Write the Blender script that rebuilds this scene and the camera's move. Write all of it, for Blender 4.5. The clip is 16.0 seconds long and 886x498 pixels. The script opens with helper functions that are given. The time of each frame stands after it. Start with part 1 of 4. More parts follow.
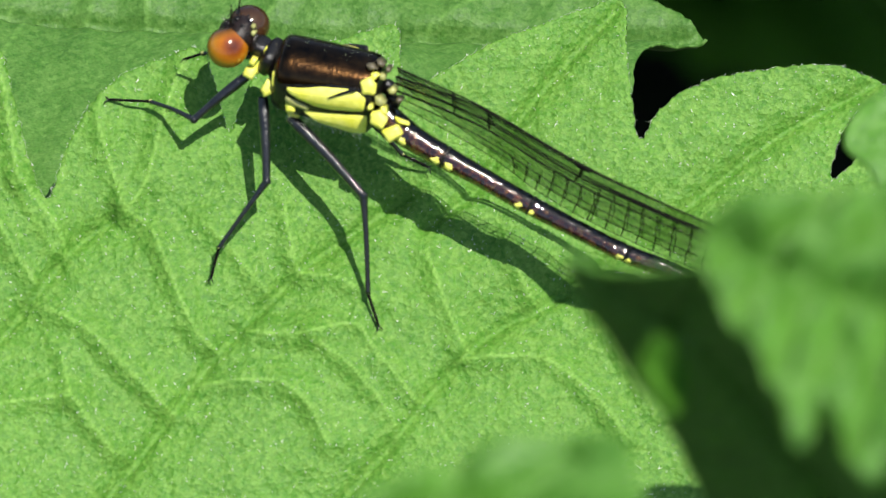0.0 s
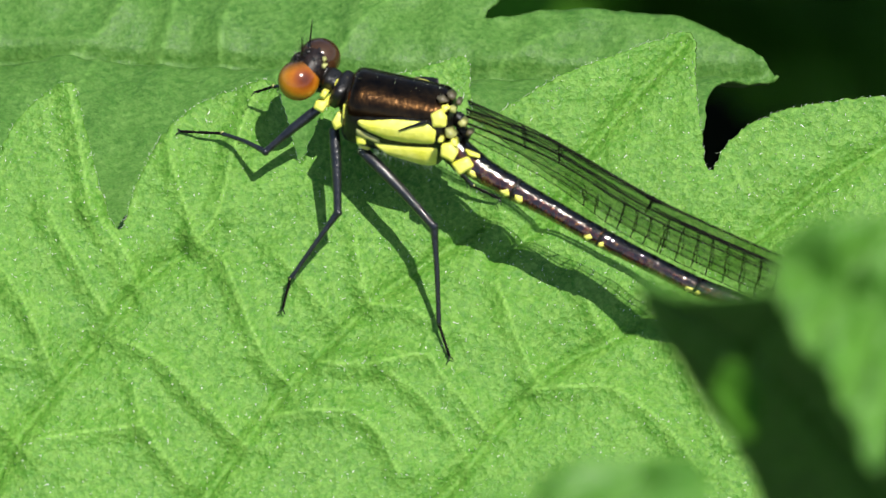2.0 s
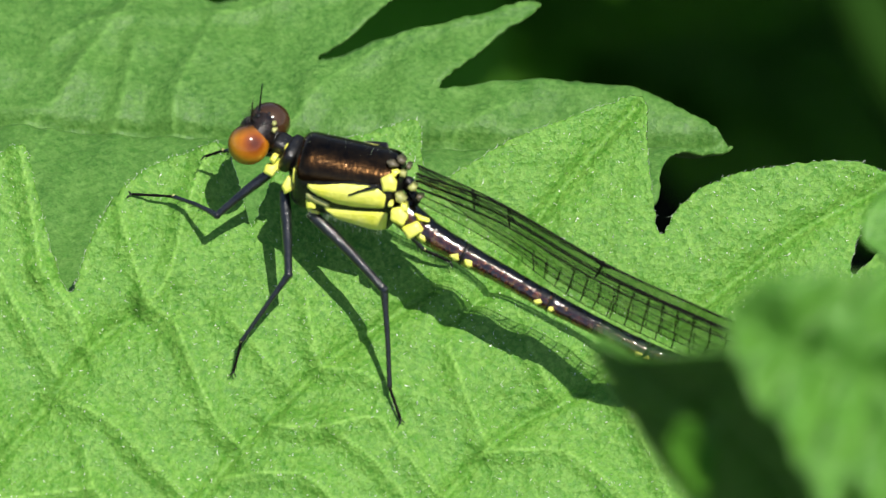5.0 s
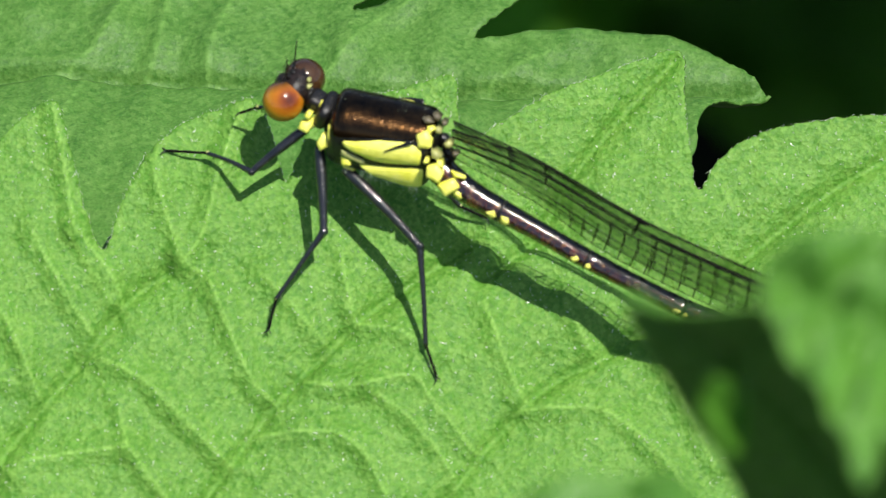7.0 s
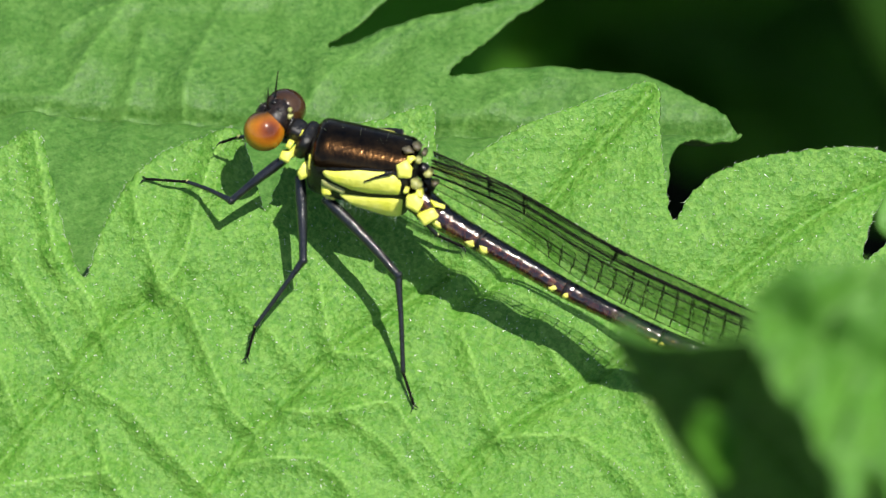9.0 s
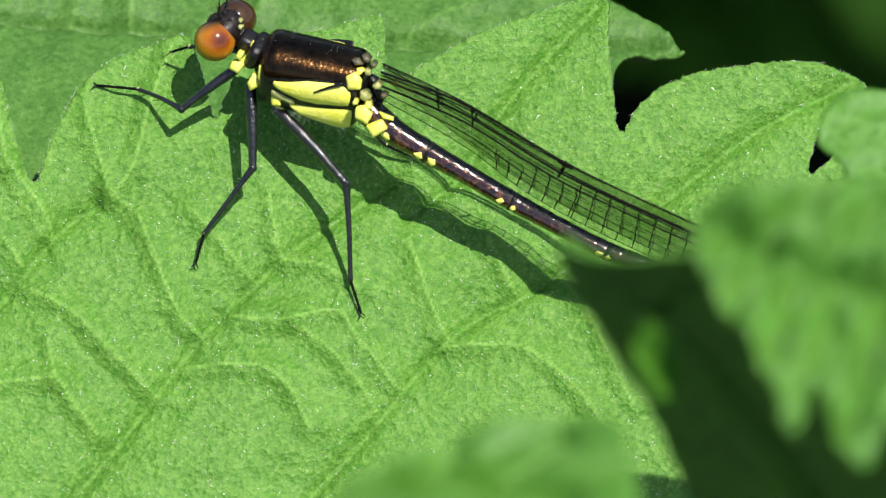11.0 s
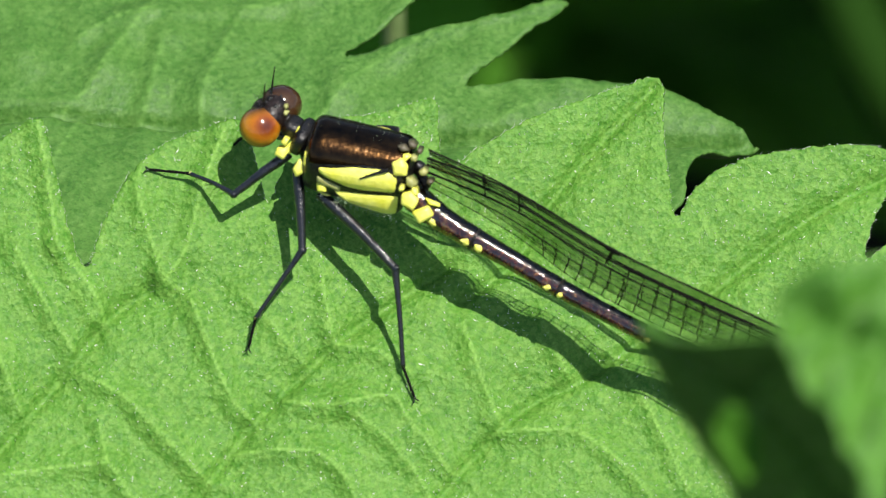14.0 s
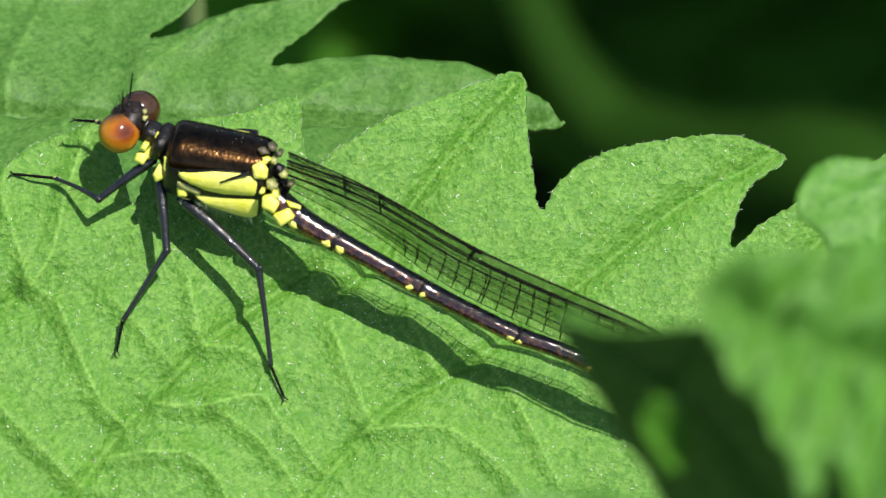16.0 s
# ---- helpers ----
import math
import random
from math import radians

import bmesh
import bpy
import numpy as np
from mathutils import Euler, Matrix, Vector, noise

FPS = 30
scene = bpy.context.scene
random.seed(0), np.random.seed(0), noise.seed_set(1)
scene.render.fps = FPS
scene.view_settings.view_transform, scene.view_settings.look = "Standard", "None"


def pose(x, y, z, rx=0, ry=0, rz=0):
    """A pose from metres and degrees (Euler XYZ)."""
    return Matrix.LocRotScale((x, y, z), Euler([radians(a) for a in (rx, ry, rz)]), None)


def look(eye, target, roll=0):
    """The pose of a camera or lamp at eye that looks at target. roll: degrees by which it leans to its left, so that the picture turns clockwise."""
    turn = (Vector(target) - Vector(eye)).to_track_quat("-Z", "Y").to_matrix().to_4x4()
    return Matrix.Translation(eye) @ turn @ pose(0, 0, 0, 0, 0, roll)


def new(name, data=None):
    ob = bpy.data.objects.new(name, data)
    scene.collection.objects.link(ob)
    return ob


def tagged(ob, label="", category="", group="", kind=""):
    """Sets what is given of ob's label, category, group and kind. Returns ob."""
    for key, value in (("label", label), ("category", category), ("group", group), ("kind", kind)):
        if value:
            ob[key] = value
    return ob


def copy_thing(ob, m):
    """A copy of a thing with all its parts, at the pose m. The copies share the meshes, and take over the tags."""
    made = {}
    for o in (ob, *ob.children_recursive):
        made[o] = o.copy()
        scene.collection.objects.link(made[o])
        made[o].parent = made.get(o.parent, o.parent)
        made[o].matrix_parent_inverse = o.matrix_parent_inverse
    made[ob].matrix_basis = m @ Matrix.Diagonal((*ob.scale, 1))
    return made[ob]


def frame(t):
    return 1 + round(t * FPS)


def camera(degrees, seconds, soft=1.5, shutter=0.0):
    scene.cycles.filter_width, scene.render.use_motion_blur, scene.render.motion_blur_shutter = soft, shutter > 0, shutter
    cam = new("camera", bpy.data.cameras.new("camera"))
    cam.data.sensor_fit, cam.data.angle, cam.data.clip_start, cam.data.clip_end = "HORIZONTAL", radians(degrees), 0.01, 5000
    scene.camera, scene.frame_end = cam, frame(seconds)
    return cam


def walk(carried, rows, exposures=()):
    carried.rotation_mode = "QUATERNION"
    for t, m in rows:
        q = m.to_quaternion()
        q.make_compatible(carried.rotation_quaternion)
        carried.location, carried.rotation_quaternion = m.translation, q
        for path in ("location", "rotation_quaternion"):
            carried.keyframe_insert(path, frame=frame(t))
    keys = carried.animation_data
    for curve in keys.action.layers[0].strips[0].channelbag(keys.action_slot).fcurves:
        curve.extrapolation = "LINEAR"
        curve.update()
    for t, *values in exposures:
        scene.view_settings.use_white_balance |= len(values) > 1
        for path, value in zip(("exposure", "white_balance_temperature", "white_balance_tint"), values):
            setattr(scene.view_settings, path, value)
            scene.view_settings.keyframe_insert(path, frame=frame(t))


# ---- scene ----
cam = camera(5.116, 16.0, 1.1)
cam.data.dof.use_dof = True
cam.data.dof.focus_distance = 0.451
cam.data.dof.aperture_fstop = 92.0
PATH = [
    (0.0, pose(0.00392, -0.33132, 0.30042, 47.3963, 0.8469, -0.2424)),
    (0.5, pose(0.00343, -0.33199, 0.30196, 47.4367, 0.6585, -0.2475)),
    (1.0, pose(0.00385, -0.33229, 0.30077, 47.8052, 0.5583, -0.2752)),
    (1.5, pose(0.00359, -0.33351, 0.30022, 47.9533, 0.7179, -0.1582)),
    (2.0, pose(0.00234, -0.33340, 0.30082, 47.7237, 1.0027, -0.1095)),
    (2.5, pose(0.00238, -0.33339, 0.30094, 47.8372, 1.1162, 0.1045)),
    (3.0, pose(0.00405, -0.33402, 0.29936, 48.0641, 0.4809, -0.2131)),
    (3.5, pose(0.00353, -0.33506, 0.29937, 48.4875, 0.1552, -0.7297)),
    (4.0, pose(0.00144, -0.33483, 0.29911, 48.4627, 0.0578, -0.8437)),
    (4.5, pose(0.00115, -0.33429, 0.29989, 48.1863, 0.3597, -0.5331)),
    (5.0, pose(0.00055, -0.33416, 0.29983, 48.2482, 0.5802, -0.4142)),
    (5.2, pose(0.00002, -0.33403, 0.29908, 48.2728, 0.5896, -0.3633)),
    (7.3, pose(0.00199, -0.33140, 0.29782, 47.9427, 0.9460, -0.2104)),
    (7.5, pose(0.00179, -0.33171, 0.29788, 48.0071, 0.9105, -0.2481)),
    (8.0, pose(0.00218, -0.33106, 0.29792, 48.0289, 0.9162, -0.2995)),
    (8.2, pose(0.00181, -0.33159, 0.29862, 47.9672, 0.9200, -0.4731)),
    (10.3, pose(-0.00351, -0.33636, 0.30174, 48.3123, -0.1397, -0.1339)),
    (10.5, pose(-0.00256, -0.33622, 0.30196, 48.0548, -0.0753, -0.1024)),
    (11.0, pose(-0.00238, -0.33576, 0.30319, 47.4606, -0.3727, -0.3617)),
    (11.5, pose(-0.00248, -0.33475, 0.30138, 47.7380, -0.5424, -0.9508)),
    (12.0, pose(-0.00232, -0.33389, 0.30095, 47.9191, -0.4709, -0.3735)),
    (12.5, pose(-0.00206, -0.33501, 0.30145, 48.0130, -0.3891, -0.0107)),
    (13.0, pose(-0.00163, -0.33472, 0.30144, 47.8384, -0.6341, -0.1634)),
    (13.5, pose(-0.00183, -0.33444, 0.30213, 47.8377, -0.6669, -0.2897)),
    (14.0, pose(-0.00263, -0.33397, 0.30102, 48.0001, -0.1599, -0.1793)),
    (14.5, pose(-0.00273, -0.33466, 0.30184, 47.9815, 0.3132, 0.2758)),
    (15.0, pose(-0.00460, -0.33486, 0.30222, 47.9808, 0.2680, -0.9012)),
    (15.5, pose(-0.00433, -0.33561, 0.30293, 48.0548, 0.2181, -0.8802)),
    (16.0, pose(-0.00520, -0.33383, 0.30157, 47.9248, -0.0211, -1.7914)),
]
walk(cam, PATH)

# ---- light ----
SUN = Vector((0.27, -0.275, 0.92)).normalized()
world = bpy.data.worlds.new("sky")
scene.world = world
world.use_nodes = True
wn = world.node_tree.nodes
sky = wn.new("ShaderNodeTexSky")
sky.sky_type, sky.sun_disc = "NISHITA", False
sky.sun_elevation, sky.sun_rotation = math.asin(SUN.z), math.atan2(SUN.x, SUN.y)
world.node_tree.links.new(sky.outputs[0], wn["Background"].inputs[0])
wn["Background"].inputs[1].default_value = 0.105
sun = new("sun", bpy.data.lights.new("sun", "SUN"))
sun.data.energy, sun.data.angle, sun.data.color = 5.0, radians(0.53), (1.0, 0.95, 0.86)
sun.matrix_world = look(SUN, (0, 0, 0))
scene.view_settings.exposure = 0.31

MM = 0.001


def mm(x, y, z, rx=0, ry=0, rz=0):
    """A pose from millimetres and degrees."""
    return pose(x * MM, y * MM, z * MM, rx, ry, rz)


# ---- materials ----
def nodes_of(name):
    m = bpy.data.materials.new(name)
    m.use_nodes = True
    nt = m.node_tree
    return m, nt, nt.nodes["Principled BSDF"]


def node(nt, kind, **values):
    n = nt.nodes.new("ShaderNode" + kind)
    for k, v in values.items():
        n.inputs[k.replace("_", " ")].default_value = v
    return n


def ramp(nt, source, stops):
    r = nt.nodes.new("ShaderNodeValToRGB")
    e = r.color_ramp.elements
    while len(e) < len(stops):
        e.new(0.5)
    for el, (p, c) in zip(e, stops):
        el.position, el.color = p, (*c, 1)
    nt.links.new(source, r.inputs[0])
    return r.outputs[0]


def mix(nt, fac, a, b, mode="MIX"):
    n = nt.nodes.new("ShaderNodeMix")
    n.data_type, n.blend_type = "RGBA", mode
    for sock, v in ((n.inputs[0], fac), (n.inputs[6], a), (n.inputs[7], b)):
        if isinstance(v, bpy.types.NodeSocket):
            nt.links.new(v, sock)
        else:
            sock.default_value = v if not isinstance(v, tuple) else (*v, 1)
    return n.outputs[2]


def coords(nt, scale):
    """Object coordinates in millimetres, times scale."""
    t = nt.nodes.new("ShaderNodeTexCoord")
    m = nt.nodes.new("ShaderNodeMapping")
    m.inputs["Scale"].default_value = (1000 * scale,) * 3
    nt.links.new(t.outputs["Object"], m.inputs[0])
    return m.outputs[0]


def leaf_material(name, deep, light, pale, gloss=0.42, through_light=0.25, relief=1.0, shine=0.45):
    m, nt, b = nodes_of(name)
    lk = nt.links.new
    n1 = node(nt, "TexNoise", Scale=0.22, Detail=4.0)
    lk(coords(nt, 1), n1.inputs[0])
    n2 = node(nt, "TexNoise", Scale=3.2, Detail=5.0, Roughness=0.7)
    lk(coords(nt, 1), n2.inputs[0])
    base = mix(nt, ramp(nt, n1.outputs[0], [(0.3, (0, 0, 0)), (0.7, (1, 1, 1))]), deep, light)
    base = mix(nt, ramp(nt, n2.outputs[0], [(0.35, (0, 0, 0)), (0.72, (0.62, 0.62, 0.62))]), base, pale)
    net = nt.nodes.new("ShaderNodeTexVoronoi")
    net.feature = "DISTANCE_TO_EDGE"
    net.inputs["Scale"].default_value = 1.5
    warp = mix(nt, 0.12, coords(nt, 1), n2.outputs[1], "ADD")
    lk(warp, net.inputs["Vector"])
    line = ramp(nt, net.outputs[0], [(0.0, (1, 1, 1)), (0.09, (0, 0, 0))])
    base = mix(nt, mix(nt, 0.45, (0, 0, 0), line, "MIX"), base, mix(nt, 0.35, base, pale))
    cell = node(nt, "TexVoronoi", Scale=4.2)
    lk(warp, cell.inputs["Vector"])
    tint = nt.nodes.new("ShaderNodeSeparateColor")
    lk(cell.outputs["Color"], tint.inputs[0])
    base = mix(nt, ramp(nt, tint.outputs[0], [(0.0, (0.36, 0.36, 0.36)), (1.0, (0, 0, 0))]), base, mix(nt, 1.0, base, (0.52, 0.62, 0.5), "MULTIPLY"))
    base = mix(nt, ramp(nt, tint.outputs[1], [(0.5, (0, 0, 0)), (1.0, (0.4, 0.4, 0.4))]), base, pale)
    fine = node(nt, "TexNoise", Scale=6.5, Detail=3.0, Roughness=0.75)
    lk(coords(nt, 1), fine.inputs[0])
    base = mix(nt, 1.0, base, ramp(nt, fine.outputs[0], [(0.34, (0.78, 0.82, 0.75)), (0.5, (1.0, 1.0, 1.0)), (0.66, (1.2, 1.15, 1.25))]), "MULTIPLY")
    vein = nt.nodes.new("ShaderNodeAttribute")
    vein.attribute_name = "vein"
    base = mix(nt, vein.outputs["Fac"], base, tuple(min(0.9, 1.5 * c) for c in pale))
    lk(base, b.inputs["Base Color"])
    rough = ramp(nt, n2.outputs[0], [(0.3, (gloss - 0.1,) * 3), (0.7, (gloss + 0.16,) * 3)])
    lk(rough, b.inputs["Roughness"])
    b.inputs["Specular IOR Level"].default_value = shine
    grain = node(nt, "TexNoise", Scale=9.0, Detail=3.0)
    lk(coords(nt, 1), grain.inputs[0])
    bump1 = node(nt, "Bump", Strength=0.28 * relief, Distance=0.00009)
    lk(net.outputs[0], bump1.inputs["Height"])
    bump2 = node(nt, "Bump", Strength=0.7 * relief, Distance=0.00007)
    lk(grain.outputs[0], bump2.inputs["Height"])
    lk(bump1.outputs[0], bump2.inputs["Normal"])
    bump3 = node(nt, "Bump", Strength=0.42 * relief, Distance=0.00011)
    lk(cell.outputs[0], bump3.inputs["Height"])
    lk(bump2.outputs[0], bump3.inputs["Normal"])
    lk(bump3.outputs[0], b.inputs["Normal"])
    tr = nt.nodes.new("ShaderNodeBsdfTranslucent")
    lk(mix(nt, 1.0, base, (1.0, 1.0, 0.35), "MULTIPLY"), tr.inputs[0])
    ms = nt.nodes.new("ShaderNodeMixShader")
    ms.inputs[0].default_value = through_light
    lk(b.outputs[0], ms.inputs[1])
    lk(tr.outputs[0], ms.inputs[2])
    lk(ms.outputs[0], nt.nodes["Material Output"].inputs[0])
    return m


def shell_material(name, dark, light, rough=0.3, metal=0.0, scale=3.0, bump=0.3, coat=0.0, shine=0.5, coat_ior=1.5, coat_rough=0.12):
    m, nt, b = nodes_of(name)
    lk = nt.links.new
    n = node(nt, "TexNoise", Scale=scale, Detail=5.0, Roughness=0.65)
    lk(coords(nt, 1), n.inputs[0])
    lk(ramp(nt, n.outputs[0], [(0.32, dark), (0.68, light)]), b.inputs["Base Color"])
    b.inputs["Metallic"].default_value = metal
    lk(ramp(nt, n.outputs[0], [(0.3, (rough * 0.8,) * 3), (0.7, (min(1, rough * 1.3),) * 3)]), b.inputs["Roughness"])
    b.inputs["Coat Weight"].default_value = coat
    b.inputs["Coat Roughness"].default_value = coat_rough
    b.inputs["Coat IOR"].default_value = coat_ior
    b.inputs["Specular IOR Level"].default_value = shine
    g = node(nt, "TexNoise", Scale=scale * 4, Detail=3.0)
    lk(coords(nt, 1), g.inputs[0])
    bp = node(nt, "Bump", Strength=bump, Distance=0.00006)
    lk(g.outputs[0], bp.inputs["Height"])
    lk(bp.outputs[0], b.inputs["Normal"])
    lk(bp.outputs[0], b.inputs["Coat Normal"])
    return m


LEAF = leaf_material("leaf_green", (0.062, 0.230, 0.016), (0.096, 0.298, 0.026), (0.250, 0.46, 0.085), 0.48, relief=1.15, shine=0.33)
LEAF_BACK = leaf_material("leaf_green_lower", (0.044, 0.158, 0.020), (0.078, 0.218, 0.032), (0.165, 0.33, 0.072), 0.5, relief=0.5, shine=0.3)
LEAF_FRONT = leaf_material("leaf_green_upper", (0.032, 0.165, 0.006), (0.080, 0.27, 0.016), (0.20, 0.42, 0.08), 0.34)
PALE_GREEN = shell_material("pale_stem_green", (0.14, 0.22, 0.06), (0.22, 0.31, 0.11), 0.5, bump=0.2)
BEETLE = shell_material("orange_beetle_shell", (0.25, 0.062, 0.002), (0.40, 0.125, 0.004), 0.55, 0.0, 0.8, 0.2, 0.0, 0.3)
BEETLE_BROWN = shell_material("brown_beetle_thorax", (0.08, 0.018, 0.003), (0.20, 0.05, 0.006), 0.55, 0.0, 0.8, 0.2, 0.0, 0.3)
BEETLE_BODY = shell_material("red_brown_beetle_abdomen", (0.13, 0.028, 0.003), (0.27, 0.066, 0.005), 0.5, 0.0, 0.8, 0.3, 0.0, 0.3)
BEETLE_DARK = shell_material("brown_beetle_head", (0.012, 0.005, 0.003), (0.05, 0.014, 0.007), 0.5, 0.0, 1.5, 0.2, 0.0, 0.2)
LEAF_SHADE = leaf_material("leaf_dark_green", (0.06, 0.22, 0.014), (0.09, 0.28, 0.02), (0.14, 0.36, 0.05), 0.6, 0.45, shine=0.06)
# half shade on the bent stem is put into this darkened green
STEM = shell_material("stem_green_shaded", (0.009, 0.034, 0.003), (0.017, 0.052, 0.005), 0.7, bump=0.2, shine=0.05)
HAIR = shell_material("leaf_hair", (0.45, 0.58, 0.32), (0.62, 0.72, 0.5), 0.25, bump=0.0)
WHITE_HAIR = shell_material("white_hair", (0.75, 0.78, 0.7), (0.9, 0.9, 0.85), 0.18, bump=0.0)
# bush stems darkened by colour so that they sink into the background shade
DARK_STEM = shell_material("painted_shade_stem", (0.012, 0.022, 0.008), (0.03, 0.05, 0.016), 0.7, bump=0.2)
# the shade on the ground is put into this near-black colour
SOIL = shell_material("shade_dark_soil", (0.006, 0.008, 0.004), (0.018, 0.02, 0.010), 0.95, scale=0.08, bump=1.0)
BRONZE = shell_material("bronze_shell", (0.016, 0.008, 0.003), (0.095, 0.046, 0.014), 0.18, 1.0, 1.6, 0.28, 0.3)
BROWN = shell_material("dark_brown_shell", (0.006, 0.0045, 0.004), (0.024, 0.014, 0.010), 0.32, 0.0, 4.0, 0.5, 0.2, 0.3)
BLACK = shell_material("black_shell", (0.003, 0.003, 0.003), (0.010, 0.009, 0.008), 0.3, 0.0, 5.0, 0.4, 0.15, 0.4)
LEG = shell_material("leg_blue_black", (0.002, 0.0025, 0.0035), (0.008, 0.008, 0.010), 0.4, 0.0, 1.8, 0.8, 1.0, 0.3, 1.6, 0.085)
YELLOW = shell_material("yellow_shell", (0.76, 0.76, 0.07), (0.93, 0.92, 0.20), 0.38, 0.0, 1.6, 0.5)


def abdomen_material():
    """Dark metallic shell, its red and golden glints put into the base colour, finely ringed and dented."""
    m, nt, b = nodes_of("abdomen_bronze")
    lk = nt.links.new
    n1 = node(nt, "TexNoise", Scale=2.6, Detail=4.0, Roughness=0.7)
    lk(coords(nt, 1), n1.inputs[0])
    n2 = node(nt, "TexNoise", Scale=5.5, Detail=2.0)
    lk(coords(nt, 1), n2.inputs[0])
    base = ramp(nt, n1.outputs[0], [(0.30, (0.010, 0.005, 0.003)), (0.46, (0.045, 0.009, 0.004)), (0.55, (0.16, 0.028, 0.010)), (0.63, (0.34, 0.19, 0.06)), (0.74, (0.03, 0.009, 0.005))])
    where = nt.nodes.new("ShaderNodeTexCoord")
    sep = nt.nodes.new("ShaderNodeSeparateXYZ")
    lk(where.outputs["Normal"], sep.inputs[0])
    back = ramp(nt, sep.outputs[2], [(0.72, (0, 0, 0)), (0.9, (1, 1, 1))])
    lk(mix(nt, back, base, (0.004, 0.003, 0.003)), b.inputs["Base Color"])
    b.inputs["Metallic"].default_value = 0.85
    lk(ramp(nt, n2.outputs[0], [(0.3, (0.14,) * 3), (0.7, (0.34,) * 3)]), b.inputs["Roughness"])
    b.inputs["Coat Weight"].default_value = 1.0
    b.inputs["Coat Roughness"].default_value = 0.09
    b.inputs["Coat IOR"].default_value = 1.9
    b.inputs["Coat Tint"].default_value = (1.0, 0.9, 0.7, 1)
    bp = node(nt, "Bump", Strength=0.4, Distance=0.00008)
    lk(n2.outputs[0], bp.inputs["Height"])
    lk(bp.outputs[0], b.inputs["Normal"])
    lk(bp.outputs[0], b.inputs["Coat Normal"])
    return m


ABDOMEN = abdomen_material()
PALE = shell_material("pale_plate", (0.26, 0.27, 0.08), (0.46, 0.47, 0.17), 0.4, 0.0, 3.0, 0.25)
PALE_DARK = shell_material("grey_brown_plate", (0.06, 0.05, 0.03), (0.14, 0.12, 0.07), 0.4, 0.0, 3.0, 0.4)
VEIN = shell_material("wing_vein", (0.003, 0.003, 0.0025), (0.007, 0.006, 0.005), 0.5, bump=0.0, shine=0.08)


def eye_material():
    """Amber round a red-brown spot on the local z axis, brown towards local y."""
    m, nt, b = nodes_of("amber_eye")
    lk = nt.links.new
    sep = nt.nodes.new("ShaderNodeSeparateXYZ")
    lk(coords(nt, 1), sep.inputs[0])
    half = node(nt, "MapRange")
    half.inputs["From Min"].default_value, half.inputs["From Max"].default_value = -0.95, 0.95
    lk(sep.outputs[2], half.inputs["Value"])
    spots = node(nt, "TexNoise", Scale=9.0, Detail=3.0)
    lk(coords(nt, 1), spots.inputs[0])
    c = ramp(nt, half.outputs[0], [(0.40, (0.05, 0.022, 0.006)), (0.56, (0.34, 0.17, 0.010)), (0.74, (0.45, 0.19, 0.006)), (0.88, (0.40, 0.125, 0.004)), (0.955, (0.20, 0.042, 0.004)), (0.99, (0.07, 0.014, 0.005))])
    top = node(nt, "MapRange")
    top.inputs["From Min"].default_value, top.inputs["From Max"].default_value = 0.36, 0.84
    lk(sep.outputs[1], top.inputs["Value"])
    c = mix(nt, top.outputs[0], c, (0.030, 0.014, 0.008))
    c = mix(nt, ramp(nt, spots.outputs[0], [(0.45, (0, 0, 0)), (0.75, (0.35, 0.35, 0.35))]), c, mix(nt, 1.0, c, (0.5, 0.42, 0.4), "MULTIPLY"))
    lk(c, b.inputs["Base Color"])
    b.inputs["Roughness"].default_value = 0.6
    b.inputs["Specular IOR Level"].default_value = 0.1
    b.inputs["Coat Weight"].default_value = 1.0
    b.inputs["Coat IOR"].default_value = 1.55
    b.inputs["Coat Roughness"].default_value = 0.085
    v = node(nt, "TexVoronoi", Scale=14.0)
    lk(coords(nt, 1), v.inputs["Vector"])
    bp = node(nt, "Bump", Strength=0.06, Distance=0.00002)
    lk(v.outputs[0], bp.inputs["Height"])
    lk(bp.outputs[0], b.inputs["Normal"])
    return m


def membrane_material(name, tint, gloss):
    m, nt, b = nodes_of(name)
    lk = nt.links.new
    tr = nt.nodes.new("ShaderNodeBsdfTransparent")
    tr.inputs[0].default_value = (*tint, 1)
    gl = nt.nodes.new("ShaderNodeBsdfGlossy")
    gl.inputs["Roughness"].default_value = 0.06
    gl.inputs["Color"].default_value = (0.9, 0.95, 1, 1)
    n = node(nt, "TexNoise", Scale=2.2, Detail=2.0)
    lk(coords(nt, 1), n.inputs[0])
    bp = node(nt, "Bump", Strength=1.0, Distance=0.0002)
    lk(n.outputs[0], bp.inputs["Height"])
    lk(bp.outputs[0], gl.inputs["Normal"])
    ms = nt.nodes.new("ShaderNodeMixShader")
    ms.inputs[0].default_value = gloss
    lk(tr.outputs[0], ms.inputs[1])
    lk(gl.outputs[0], ms.inputs[2])
    lk(ms.outputs[0], nt.nodes["Material Output"].inputs[0])
    return m


EYE, MEMBRANE, SMOKY = eye_material(), membrane_material("wing_membrane", (0.77, 0.79, 0.75), 0.05), membrane_material("smoky_membrane", (0.48, 0.38, 0.34), 0.004)


# ---- mesh helpers ----
def mesh_of(name, verts, faces, material, smooth=True):
    """A mesh from millimetres."""
    me = bpy.data.meshes.new(name)
    me.from_pydata((np.asarray(verts, float) * MM).tolist(), [], [list(map(int, q)) for q in faces])
    me.materials.append(material)
    me.polygons.foreach_set("use_smooth", [smooth] * len(me.polygons))
    me.update()
    return me


def part(name, me, parent, label="", m=None, kind=""):
    ob = new(name, me)
    ob.parent = parent
    if m is not None:
        ob.matrix_basis = m
    return tagged(ob, label, kind=kind)


